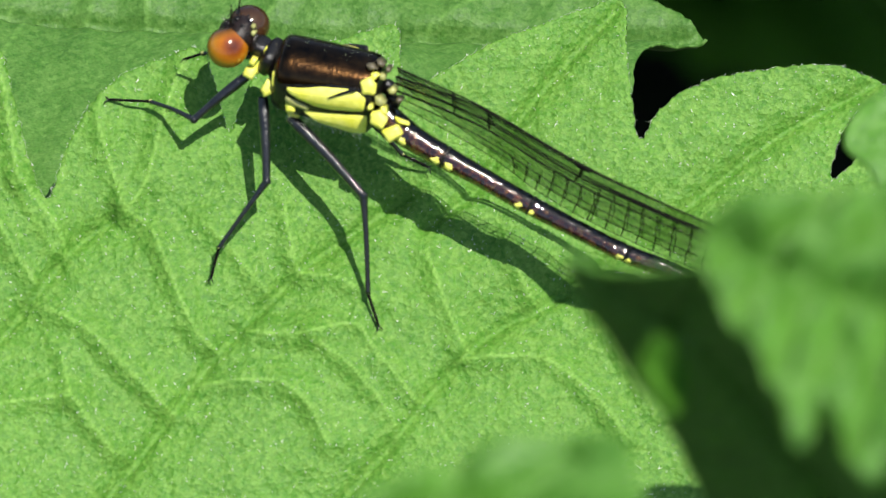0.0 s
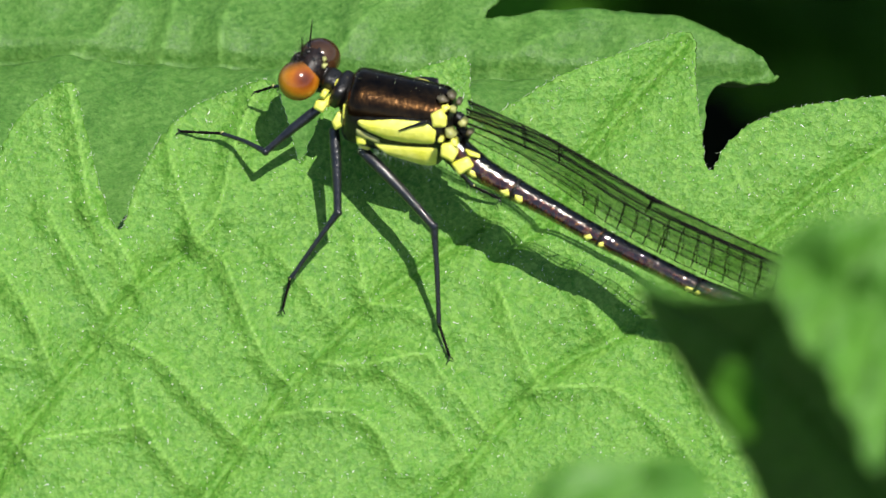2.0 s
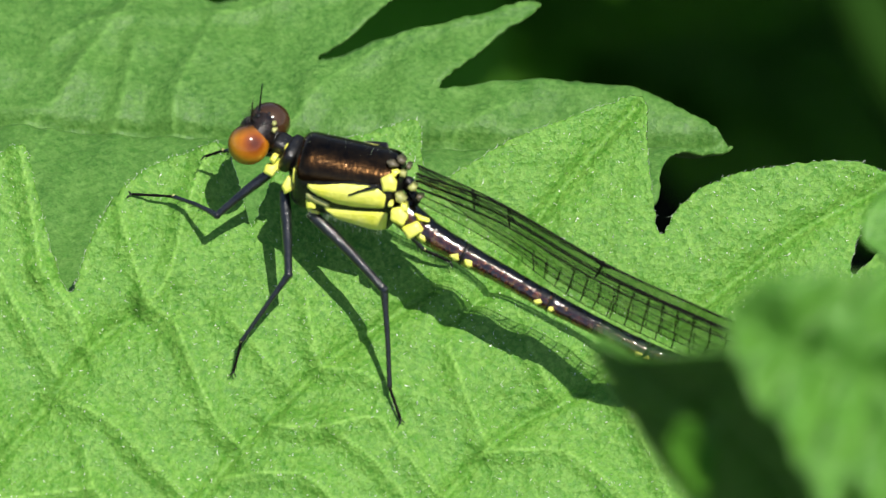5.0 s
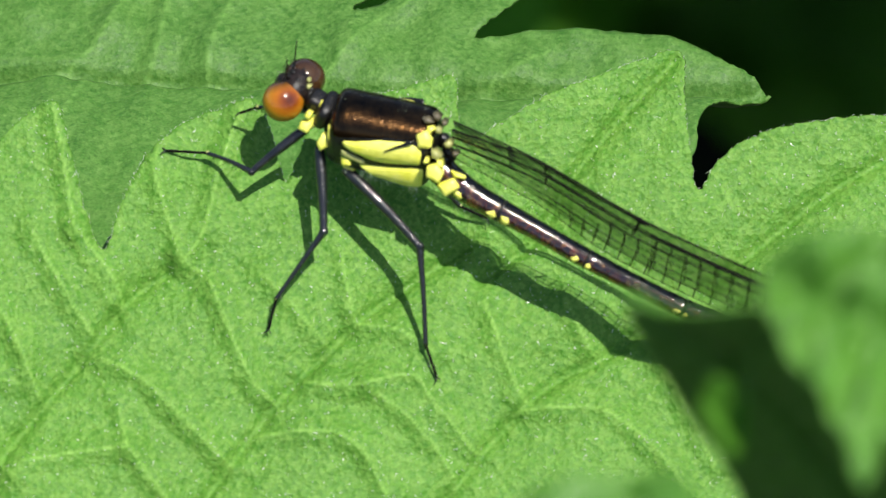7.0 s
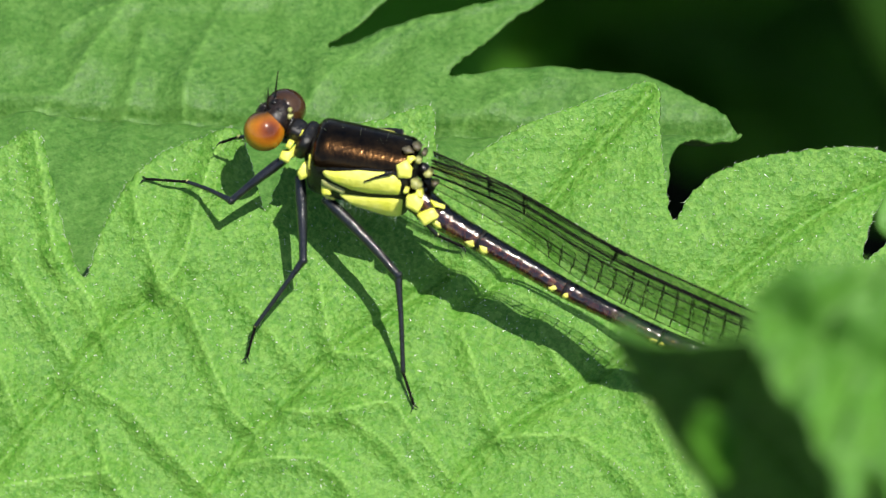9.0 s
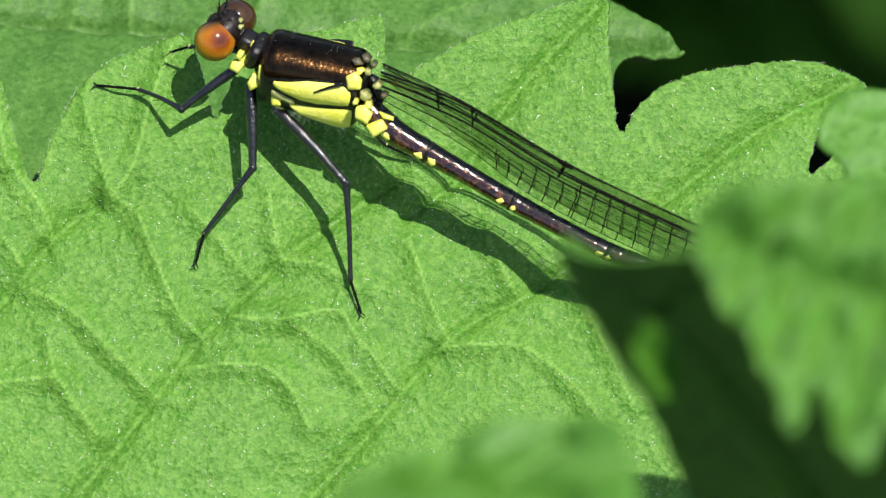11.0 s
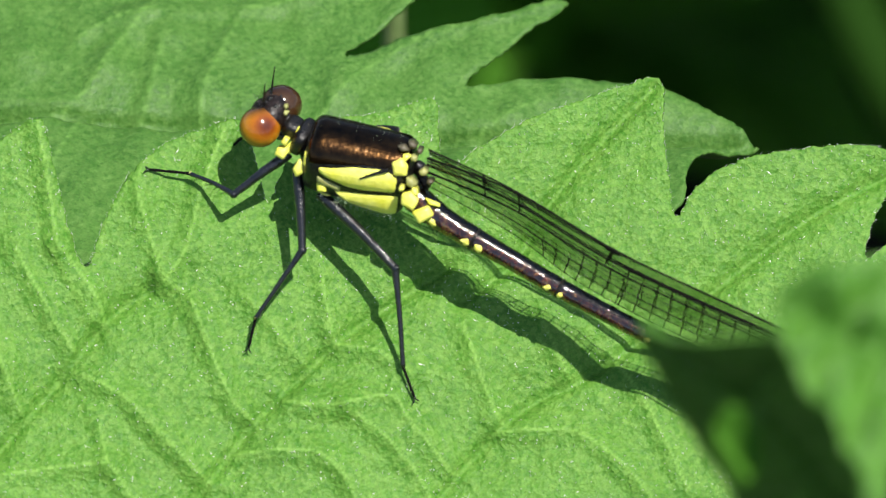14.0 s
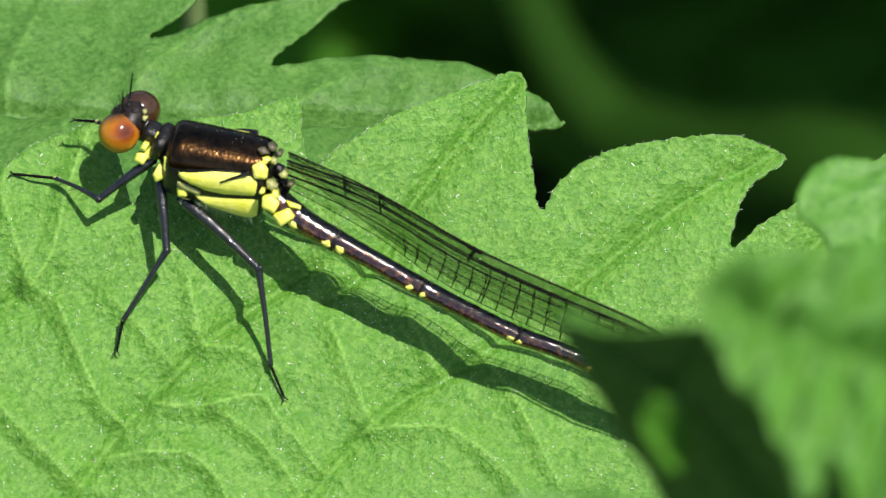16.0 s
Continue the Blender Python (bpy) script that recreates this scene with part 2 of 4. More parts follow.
def spline(points, per=8, closed=False):
    """A smooth line through the points."""
    p = np.asarray(points, float)
    n = len(p)
    rows = []
    for i in range(n if closed else n - 1):
        a, b, c, d = (p[(i + k) % n] if closed else p[min(max(i + k, 0), n - 1)] for k in (-1, 0, 1, 2))
        for t in np.arange(per) / per:
            rows.append(0.5 * (2 * b + (c - a) * t + (2 * a - 5 * b + 4 * c - d) * t * t + (3 * b - a - 3 * c + d) * t ** 3))
    if not closed:
        rows.append(p[-1])
    return np.array(rows)


def tube(points, radii, sides=10, per=6, flat=1.0):
    """Vertices and faces of a tapered tube along a smooth line, with closed ends."""
    path = spline(points, per)
    r = np.interp(np.linspace(0, 1, len(path)), np.linspace(0, 1, len(radii)), radii)
    tan = np.gradient(path, axis=0)
    tan /= np.linalg.norm(tan, axis=1)[:, None]
    ref = np.array([0.13, 0.2, 1.0]) if abs(tan[0, 2]) < 0.9 else np.array([1.0, 0.1, 0.0])
    v, f = [], []
    for c, t, rr in zip(path, tan, r):
        x = np.cross(ref, t)
        x /= np.linalg.norm(x)
        y = np.cross(t, x)
        for k in range(sides):
            a = 2 * math.pi * k / sides
            v.append(c + rr * (math.cos(a) * x + flat * math.sin(a) * y))
    for i in range(len(path) - 1):
        for k in range(sides):
            q = (k + 1) % sides
            f.append((i * sides + k, i * sides + q, (i + 1) * sides + q, (i + 1) * sides + k))
    f.append(tuple(range(sides))[::-1])
    f.append(tuple(range((len(path) - 1) * sides, len(path) * sides)))
    return v, f


def joined(pieces):
    v, f = [], []
    for a, b in pieces:
        f += [tuple(i + len(v) for i in q) for q in b]
        v += [tuple(p) for p in a]
    return v, f


def ball(c, axes, nu=20, nv=12, power=1.0):
    """An ellipsoid; axes: three vectors."""
    c, (a, b, d) = np.array(c, float), np.array(axes, float)
    v, f = [c + d], []
    for i in range(1, nv):
        p = math.pi * i / nv
        for k in range(nu):
            q = 2 * math.pi * k / nu
            v.append(c + math.sin(p) ** power * (math.cos(q) * a + math.sin(q) * b) + math.cos(p) * d)
    v.append(c - d)
    for k in range(nu):
        f.append((0, 1 + k, 1 + (k + 1) % nu))
        f.append((len(v) - 1, 1 + (nv - 2) * nu + (k + 1) % nu, 1 + (nv - 2) * nu + k))
    for i in range(nv - 2):
        for k in range(nu):
            q = (k + 1) % nu
            f.append((1 + i * nu + k, 1 + (i + 1) * nu + k, 1 + (i + 1) * nu + q, 1 + i * nu + q))
    return v, f


def block(c, axes, n=12, power=0.45):
    """A rounded box with soft edges; axes: three vectors."""
    v, f = ball((0, 0, 0), np.eye(3), 2 * n, n)
    v = np.array(v)
    v = np.sign(v) * np.abs(v) ** power
    v /= np.maximum(1.0, np.linalg.norm(v, axis=1)[:, None] / 1.25)
    return (np.array(c, float) + v @ np.array(axes, float)).tolist(), f


def wave(x, y, seed, size):
    """A cheap smooth unevenness between -1 and 1."""
    rng = np.random.default_rng(seed)
    out = np.zeros_like(x)
    for k in range(7):
        a, ph = rng.uniform(0, 2 * math.pi, 2)
        s = 2 * math.pi / size * rng.uniform(0.5, 1.7)
        out += np.sin((x * math.cos(a) + y * math.sin(a)) * s + ph)
    return out / 4


def line_distance(px, py, line):
    best = np.full(px.shape, 1e9)
    for (ax, ay), (bx, by) in zip(line[:-1], line[1:]):
        dx, dy = bx - ax, by - ay
        t = np.clip(((px - ax) * dx + (py - ay) * dy) / (dx * dx + dy * dy + 1e-12), 0, 1)
        best = np.minimum(best, np.hypot(px - ax - t * dx, py - ay - t * dy))
    return best


def line_offset(px, py, line):
    """The distance to a line, and which side of it: positive towards the upper right of the blade."""
    best, side = np.full(px.shape, 1e9), np.zeros(px.shape)
    for (ax, ay), (bx, by) in zip(line[:-1], line[1:]):
        dx, dy = bx - ax, by - ay
        t = np.clip(((px - ax) * dx + (py - ay) * dy) / (dx * dx + dy * dy + 1e-12), 0, 1)
        ox, oy = px - ax - t * dx, py - ay - t * dy
        d = np.hypot(ox, oy)
        side = np.where(d < best, 0.45 * ox + 0.89 * oy, side)
        best = np.minimum(best, d)
    return best, side


def blade(name, outline, veins, material, step=0.3, quilt=0.35, depth=0.22, bend=None, seed=1, teeth=0.06, holes=(), lump=0.10, lump_size=3.2, ridge=0.0):
    """A leaf blade: an outline cut out of a fine net, sunk along its veins, quilted between them.
    veins: (width, line) pairs. Returns the mesh, its vertices and the indices of its rim."""
    rim = spline(outline, 14, True)
    rng = np.random.default_rng(seed)
    away = np.roll(rim, -1, 0) - np.roll(rim, 1, 0)
    away = np.stack([away[:, 1], -away[:, 0]], 1) / (np.linalg.norm(away, axis=1)[:, None] + 1e-9)
    rim = rim + away * (teeth * rng.uniform(-1, 1, len(rim)))[:, None]
    lo, hi = rim.min(0) - step, rim.max(0) + step
    nx, ny = (int(k) for k in np.ceil((hi - lo) / step))
    gx, gy = np.meshgrid(lo[0] + step * np.arange(nx + 1), lo[1] + step * np.arange(ny + 1), indexing="ij")
    cx, cy = gx[:-1, :-1] + step / 2, gy[:-1, :-1] + step / 2
    inside = np.zeros(cx.shape, bool)
    ends = np.roll(rim, -1, 0)
    for hole in holes:
        ring = spline(hole, 10, True)
        rim, ends = np.concatenate([rim, ring]), np.concatenate([ends, np.roll(ring, -1, 0)])
    for (ax, ay), (bx, by) in zip(rim, ends):
        if ay != by:
            inside ^= ((ay > cy) != (by > cy)) & (cx < (bx - ax) * (cy - ay) / (by - ay) + ax)
    use = np.zeros(gx.shape, int)
    for a, b in ((0, 0), (1, 0), (1, 1), (0, 1)):
        use[a:a + nx, b:b + ny] += inside
    index = np.full(gx.shape, -1)
    index[use > 0] = np.arange((use > 0).sum())
    x, y = gx[use > 0].copy(), gy[use > 0].copy()
    edge = np.nonzero(use[use > 0] < 4)[0]
    d = ends - rim
    for i in edge:
        t = np.clip(((x[i] - rim[:, 0]) * d[:, 0] + (y[i] - rim[:, 1]) * d[:, 1]) / ((d ** 2).sum(1) + 1e-12), 0, 1)
        q = rim + t[:, None] * d
        k = np.argmin((q[:, 0] - x[i]) ** 2 + (q[:, 1] - y[i]) ** 2)
        x[i], y[i] = q[k]
    i, j = np.nonzero(inside)
    faces = np.stack([index[i, j], index[i + 1, j], index[i + 1, j + 1], index[i, j + 1]], 1)
    near, shade = np.full(x.shape, 9.0), np.zeros_like(x)
    z = np.zeros_like(x)
    for width, line in veins:
        if ridge and width < 0.95:
            dist, side = line_offset(x, y, spline(line, 5))
            fall = np.maximum(0, 1 - np.maximum(dist - 0.03, 0) / np.where(side > 0, 1.1, 0.72))
            z += ridge * width * fall
            shade = np.maximum(shade, 0.5 * np.exp(-(dist / 0.055) ** 2))
            continue
        dist = line_distance(x, y, spline(line, 5))
        near = np.minimum(near, dist / width ** 0.5)
        shade = np.maximum(shade, 0.06 * np.exp(-(dist / 0.07) ** 2))
        z -= depth * width ** 2 * np.exp(-(dist / (0.25 * width)) ** 2)
    z += quilt * (1 - np.exp(-(near ** 2 + 0.03) ** 0.5 / 1.1)) - 0.65 * quilt - 0.45 * ridge + lump * wave(x, y, seed + 3, lump_size) + 0.035 * wave(x, y, seed + 5, 1.2)
    if bend:
        z += bend(x, y)
    v = np.stack([x, y, z], 1)
    me = mesh_of(name, v, faces, material)
    me.attributes.new("vein", "FLOAT", "POINT").data.foreach_set("value", (shade * 0.9).astype(np.float32))
    return me, v, edge


def thicken(ob, t=0.14):
    s = ob.modifiers.new("thickness", "SOLIDIFY")
    s.thickness, s.offset = t * MM, -1


def hairs(name, roots, normals, length, radius, material, seed=3, lean=0.6):
    """Fine pointed hairs, one small pyramid each."""
    rng = np.random.default_rng(seed)
    n = len(roots)
    tips = normals + lean * rng.normal(size=(n, 3))
    tips /= np.linalg.norm(tips, axis=1)[:, None]
    size = length * rng.uniform(0.45, 1.3, (n, 1))
    side = np.cross(tips, rng.normal(size=(n, 3)))
    side /= np.linalg.norm(side, axis=1)[:, None] + 1e-9
    other = np.cross(tips, side)
    v = np.stack([roots + radius * side, roots + radius * (-0.5 * side + 0.87 * other), roots + radius * (-0.5 * side - 0.87 * other), roots + size * tips], 1).reshape(-1, 3)
    k = np.arange(n)[:, None] * 4
    f = np.concatenate([k + [0, 1, 3], k + [1, 2, 3], k + [2, 0, 3]])
    return mesh_of(name, v, f, material, False)


# ---- ground ----
def ground():
    n = 60
    r = np.concatenate([[0], np.geomspace(20, 3000000, n)])
    a = np.linspace(0, 2 * math.pi, 49)[:-1]
    v, f = [], []
    for rr in r:
        for q in a:
            x, y = rr * math.cos(q), rr * math.sin(q) + 200
            v.append((x, y, -260 + (9 * float(wave(np.array(x), np.array(y), 4, 90.0)) if rr < 3000 else 0)))
    for i in range(n):
        for k in range(48):
            q = (k + 1) % 48
            f.append((i * 48 + k, (i + 1) * 48 + k, (i + 1) * 48 + q, i * 48 + q))
    tagged(new("ground", mesh_of("ground", v, f, SOIL)), "soil under the plants, coloured near black for the shade", "ground", kind="structure")


ground()


# ---- plants behind: low ones in shade, high ones added unseen to cast it ----
STEM_FOOT = Vector((22, 228, -268))


def tall_stem():
    stalk = tagged(new("plant_stem"), "bent green stem, swollen to stand in for a leaf, with a drooping leaf", "plant stem")
    shift = Matrix.Translation(-STEM_FOOT * MM)
    # the thick middle stands in for a broad blurred leaf
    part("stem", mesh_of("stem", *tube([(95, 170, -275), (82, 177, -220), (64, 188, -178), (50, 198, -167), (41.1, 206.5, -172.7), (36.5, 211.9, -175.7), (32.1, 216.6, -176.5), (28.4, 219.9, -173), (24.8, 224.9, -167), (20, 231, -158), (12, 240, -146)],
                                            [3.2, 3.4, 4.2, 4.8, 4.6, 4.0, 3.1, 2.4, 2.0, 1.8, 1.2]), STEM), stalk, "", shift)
    part("leaf", bush_leaf(66, 44, 22), stalk, "drooping green leaf", shift @ mm(37, 208, -177, 10, 16, -34))
    stalk.matrix_basis = Matrix.Translation(STEM_FOOT * MM)
    return stalk


def bush_leaf(seed, long, wide):
    """A serrated pointed leaf along +x, from its stalk at the origin."""
    teeth = []
    n = 11
    for k in range(n + 1):
        u = k / n
        w = wide * math.sin(math.pi * (0.04 + 0.96 * u) ** 0.75) ** 0.9 * 0.5
        teeth += [(long * u, w), (long * min(1.0, u + 0.45 / n), w * 0.9)] if k < n else []
    outline = teeth + [(long, 0)] + [(x, -y) for x, y in teeth[::-1]]
    veins = [(2.0, [(0, 0), (long * 0.5, 0.3), (long, 0)])] + [(1.4, [(long * u, 0), (long * (u + 0.16), sg * wide * 0.4 * math.sin(math.pi * (u + 0.1)))]) for u in (0.1, 0.25, 0.4, 0.55, 0.7) for sg in (1, -1)]
    me, v, edge = blade("leaf", outline, veins, LEAF_SHADE, 1.5, 1.4, 0.5, lambda x, y: -0.0045 * x * x * 60 / long + 0.004 * y * y, seed, 0.25)
    return me


def bush(name, heights, seed):
    """A leafy stem with crossed pairs of leaves at the given heights."""
    plant = tagged(new(name), "leafy plant behind, the high ones added unseen to cast shade", "plant", "plants behind")
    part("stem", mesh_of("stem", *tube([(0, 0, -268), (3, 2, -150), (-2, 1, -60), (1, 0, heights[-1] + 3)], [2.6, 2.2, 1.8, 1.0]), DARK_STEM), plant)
    shapes = [bush_leaf(61, 74, 54), bush_leaf(62, 60, 44)]
    rng = np.random.default_rng(seed)
    for k, z in enumerate(heights):
        for s in (0, 1):
            part("leaf", shapes[k % 2], plant, "", mm(0, 0, z, rng.uniform(-10, 10), rng.uniform(-10, 4), 90 * (k % 2) + 180 * s + rng.uniform(-25, 25)))
    return plant


def bushes():
    # out-of-view bushes, added only to keep the sun off the background
    shade_caster = bush("bush", (-22, -2, 18, 38, 58), 63)
    shade_caster.matrix_basis = mm(165, 200, 0, 0, 0, 20)
    rng = np.random.default_rng(64)
    for x, y in ((152, 214), (92, 250), (84, 272), (72, 296), (70, 320), (75, 360), (128, 232), (118, 258), (118, 290), (122, 335), (165, 245), (168, 295), (172, 345), (-68, 310), (-72, 355)):
        copy_thing(shade_caster, mm(x, y, rng.uniform(-4, 6), 0, 0, rng.uniform(0, 360)))
    low = bush("bush", (-240, -215, -190, -170, -150), 65)
    low.matrix_basis = mm(70, 350, 0, 0, 0, 50)
    for x, y in ((-125, 300), (-2, 318), (110, 340), (-80, 320), (0, 390), (6, 304), (-26, 290)):
        copy_thing(low, mm(x, y, rng.uniform(-8, 0), 0, 0, rng.uniform(0, 360)))


back_stem = tall_stem()
bushes()


# ---- the leaf that carries the damselfly ----
LEAF_POSE = mm(-5.68, -2.64, 2.92, 33.4, 3.4, 0) @ mm(0, 0, -0.25)


def project_in_view(points):
    """Re-projects a line into the blade's own plane so that it looks unchanged from the camera."""
    p = np.asarray(points, float)
    w = 1 + 0.000565 * p[:, 0] + 0.000938 * p[:, 1]
    return np.stack([(0.9515 * p[:, 0] + -0.0189 * p[:, 1] + 5.710) / w, (-0.1595 * p[:, 0] + 0.8022 * p[:, 1] + -0.155) / w], 1)


def carrying_leaf():
    plant = tagged(new("leaf"), "lobed hairy bright green leaf, quilted between its veins", "leaf")
    upper = [(-29.52, -3.90), (-27.74, -2.47), (-25.38, -2.84), (-24.37, -5.38), (-23.52, -3.33), (-22.31, 0.23), (-19.99, 2.72), (-19.12, -0.26), (-17.69, -5.08),
             (-16.70, -1.92), (-15.69, 0.62), (-14.13, 2.83), (-12.00, 4.37), (-10.45, 5.09), (-9.70, 2.81), (-9.14, 0.82), (-8.49, 2.79), (-7.57, 5.18),
             (-6.48, 6.29), (-3.91, 7.30), (-1.31, 8.81), (-1.05, 6.70), (-0.64, 4.81), (0.59, 6.19), (3.21, 8.74), (5.98, 10.71), (7.95, 12.16)]
    side = [(9.77, 13.08), (9.92, 10.55), (10.09, 7.23), (10.46, 4.93), (11.47, 6.92), (13.16, 8.70), (15.14, 9.88), (18.54, 11.26), (20.80, 11.67), (22.75, 10.99),
            (20.99, 9.02), (20.09, 6.77), (19.83, 4.87), (21.48, 6.79), (24.38, 9.37), (28.18, 12.56), (30.50, 13.49), (29.92, 9.65), (28.43, 5.42), (32.71, 4.73), (36.06, 6.45), (33.92, 0.60),
            (28.38, -5.18), (29.57, -8.46), (24.01, -12.45), (15.21, -18.95), (4.34, -25.87), (-8.50, -33.17), (-19.00, -37.27), (-25.19, -37.78), (-30.25, -35.47), (-34.19, -30.41), (-37.04, -22.65), (-35.92, -15.69), (-38.81, -12.26), (-34.80, -8.78)]
    veins = [(1.0, [(-28.18, -32.43), (-23.99, -22.92), (-22.06, -17.83), (-20.59, -15.14), (-18.22, -10.94), (-16.83, -8.38), (-15.68, -6.65), (-13.94, -5.00)]),
             (1.0, [(-19.96, -29.69), (-14.01, -19.92), (-12.49, -17.15), (-9.55, -11.82), (-7.06, -8.19), (-5.88, -6.46), (-3.88, -4.19), (-0.65, -0.79)]),
             (1.0, [(-9.53, -27.29), (-2.53, -16.57), (-1.21, -14.44), (0.12, -12.17), (2.06, -9.25), (3.90, -7.11), (5.53, -5.90), (8.76, -2.54)]),
             (0.8, [(-13.94, -5.00), (-12.79, -5.61), (-11.83, -8.09), (-10.74, -10.69), (-9.55, -11.82)]),
             (0.6, [(-13.94, -5.00), (-14.70, -2.39), (-15.27, -0.26), (-15.16, 1.08)]),
             (0.8, [(-18.09, -10.91), (-15.72, -11.91), (-14.39, -13.16), (-12.79, -14.66), (-11.60, -15.68)]),
             (0.7, [(-21.04, -17.52), (-17.97, -16.37), (-16.29, -15.96), (-15.36, -17.15), (-14.30, -18.44)])]
    veins += [(0.5, [(-16.72, -13.73), (-16.29, -15.96)]), (0.6, [(-10.28, -4.82), (-9.22, -5.85), (-7.06, -8.19)]),
              (0.6, [(-6.57, -2.92), (-6.15, -5.40), (-5.88, -6.46)]), (0.6, [(-5.88, -6.46), (-3.88, -6.45), (-2.27, -7.34)]),
              (0.8, [(-8.38, -10.27), (-5.99, -10.10), (-3.33, -8.88), (-2.27, -10.21), (-0.28, -12.52)]),
              (0.7, [(-5.20, -10.12), (-3.60, -11.17), (-2.27, -12.59), (-1.21, -14.22)]),
              (0.7, [(-10.45, -13.78), (-8.34, -13.11), (-6.77, -12.89), (-5.45, -13.82), (-4.51, -15.80)]),
              (0.6, [(0.15, -3.84), (1.21, -7.45), (2.06, -9.16)]), (0.7, [(1.74, -9.61), (3.88, -9.03), (5.77, -8.80), (8.17, -10.55), (9.48, -12.45)]),
              (0.6, [(7.44, -4.16), (8.77, -6.23), (10.86, -10.85)]), (0.6, [(3.94, -2.90), (4.99, -5.22), (5.53, -5.90)])]
    veins += [(0.7, [(-20.85, -4.91), (-19.20, -8.01), (-17.98, -9.94)]), (0.6, [(-18.76, -4.38), (-17.13, -6.54), (-16.58, -8.00)]),
              (1.0, [(9.47, 12.46), (6.51, 7.98), (4.26, 4.08), (2.61, 0.37), (0.00, -2.56)]), (1.0, [(22.19, 11.18), (17.01, 6.66), (13.87, 3.03), (10.78, -0.54)]),
              (1.0, [(29.59, 12.24), (24.27, 6.49), (19.63, 1.01)]), (0.7, [(-19.98, 2.30), (-19.36, -1.30), (-18.89, -4.41)]),
              (0.7, [(-11.20, 4.57), (-12.23, 0.85), (-12.97, -2.92), (-13.94, -5.00)])]
    veins += [(0.8, [(-25.48, -6.19), (-23.60, -7.95), (-22.09, -9.80), (-21.01, -12.21), (-20.29, -13.95)]), (0.8, [(-27.68, -10.39), (-26.88, -11.14), (-25.26, -13.26), (-23.89, -15.74), (-22.56, -17.28), (-21.36, -18.54)]), (0.5, [(-23.99, -12.32), (-22.93, -13.31), (-21.24, -13.37)]), (0.7, [(-28.30, -14.94), (-26.95, -16.79), (-25.59, -18.94), (-24.50, -21.13)]), (0.6, [(-19.23, -4.61), (-18.13, -6.43), (-17.18, -7.94)])]
    me, v, edge = blade("blade", project_in_view(upper + side), [(w, project_in_view(line)) for w, line in veins], LEAF, 0.12, 0.7, 0.2, None, 2, ridge=0.46)
    thicken(part("blade", me, plant))
    stalk = part("stalk", mesh_of("stalk", *tube([(-18.5, -27.2, -0.6), (-20.0, -31.5, -3.0), (-19.3, -51.6, -6.8), (-20.1, -78.8, -37.0), (-15.7, -129.1, -111.5), (-9.1, -190.6, -204.9)], [1.2, 1.3, 1.6, 2.0, 2.4]), STEM), plant)
    rng = np.random.default_rng(5)
    zoff = np.array([0, 0, 1.0])
    pick = rng.choice(len(v), 8000, replace=False)
    pick = pick[(v[pick, 1] > -17)]
    up = np.tile(zoff, (len(pick), 1))
    part("surface_hair", hairs("surface_hair", v[pick], up, 0.2, 0.011, HAIR, 6, 0.8), plant, "fine pale hairs", kind="stuff")
    few = pick[:300]
    part("stiff_hair", hairs("stiff_hair", v[few], up[:300], 0.26, 0.022, WHITE_HAIR, 16, 0.45), plant, "short stiff white hairs", kind="stuff")
    # short white stubs stand in for the glints scattered over the blade
    dots = pick[300:3300]
    part("glint_stub", hairs("glint_stub", v[dots], up[300:3300], 0.10, 0.028, WHITE_HAIR, 17, 0.5), plant, "tiny white stubs added as glints on the leaf", kind="stuff")
    e = edge[v[edge, 1] > -11]
    e = e[rng.random(len(e)) < 0.55 + 0.45 * np.sin(1.9 * v[e, 0]) * np.sin(1.3 * v[e, 1])]
    mid = np.array([0.0, -8.0, 0.0])
    out = v[e] - mid
    out /= np.linalg.norm(out, axis=1)[:, None]
    part("margin_hair", hairs("margin_hair", v[e], out + 1.1 * zoff, 0.17, 0.010, WHITE_HAIR, 7, 0.6), plant, "fine white margin hairs", kind="stuff")
    plant.matrix_basis = LEAF_POSE
    return plant


leaf = carrying_leaf()


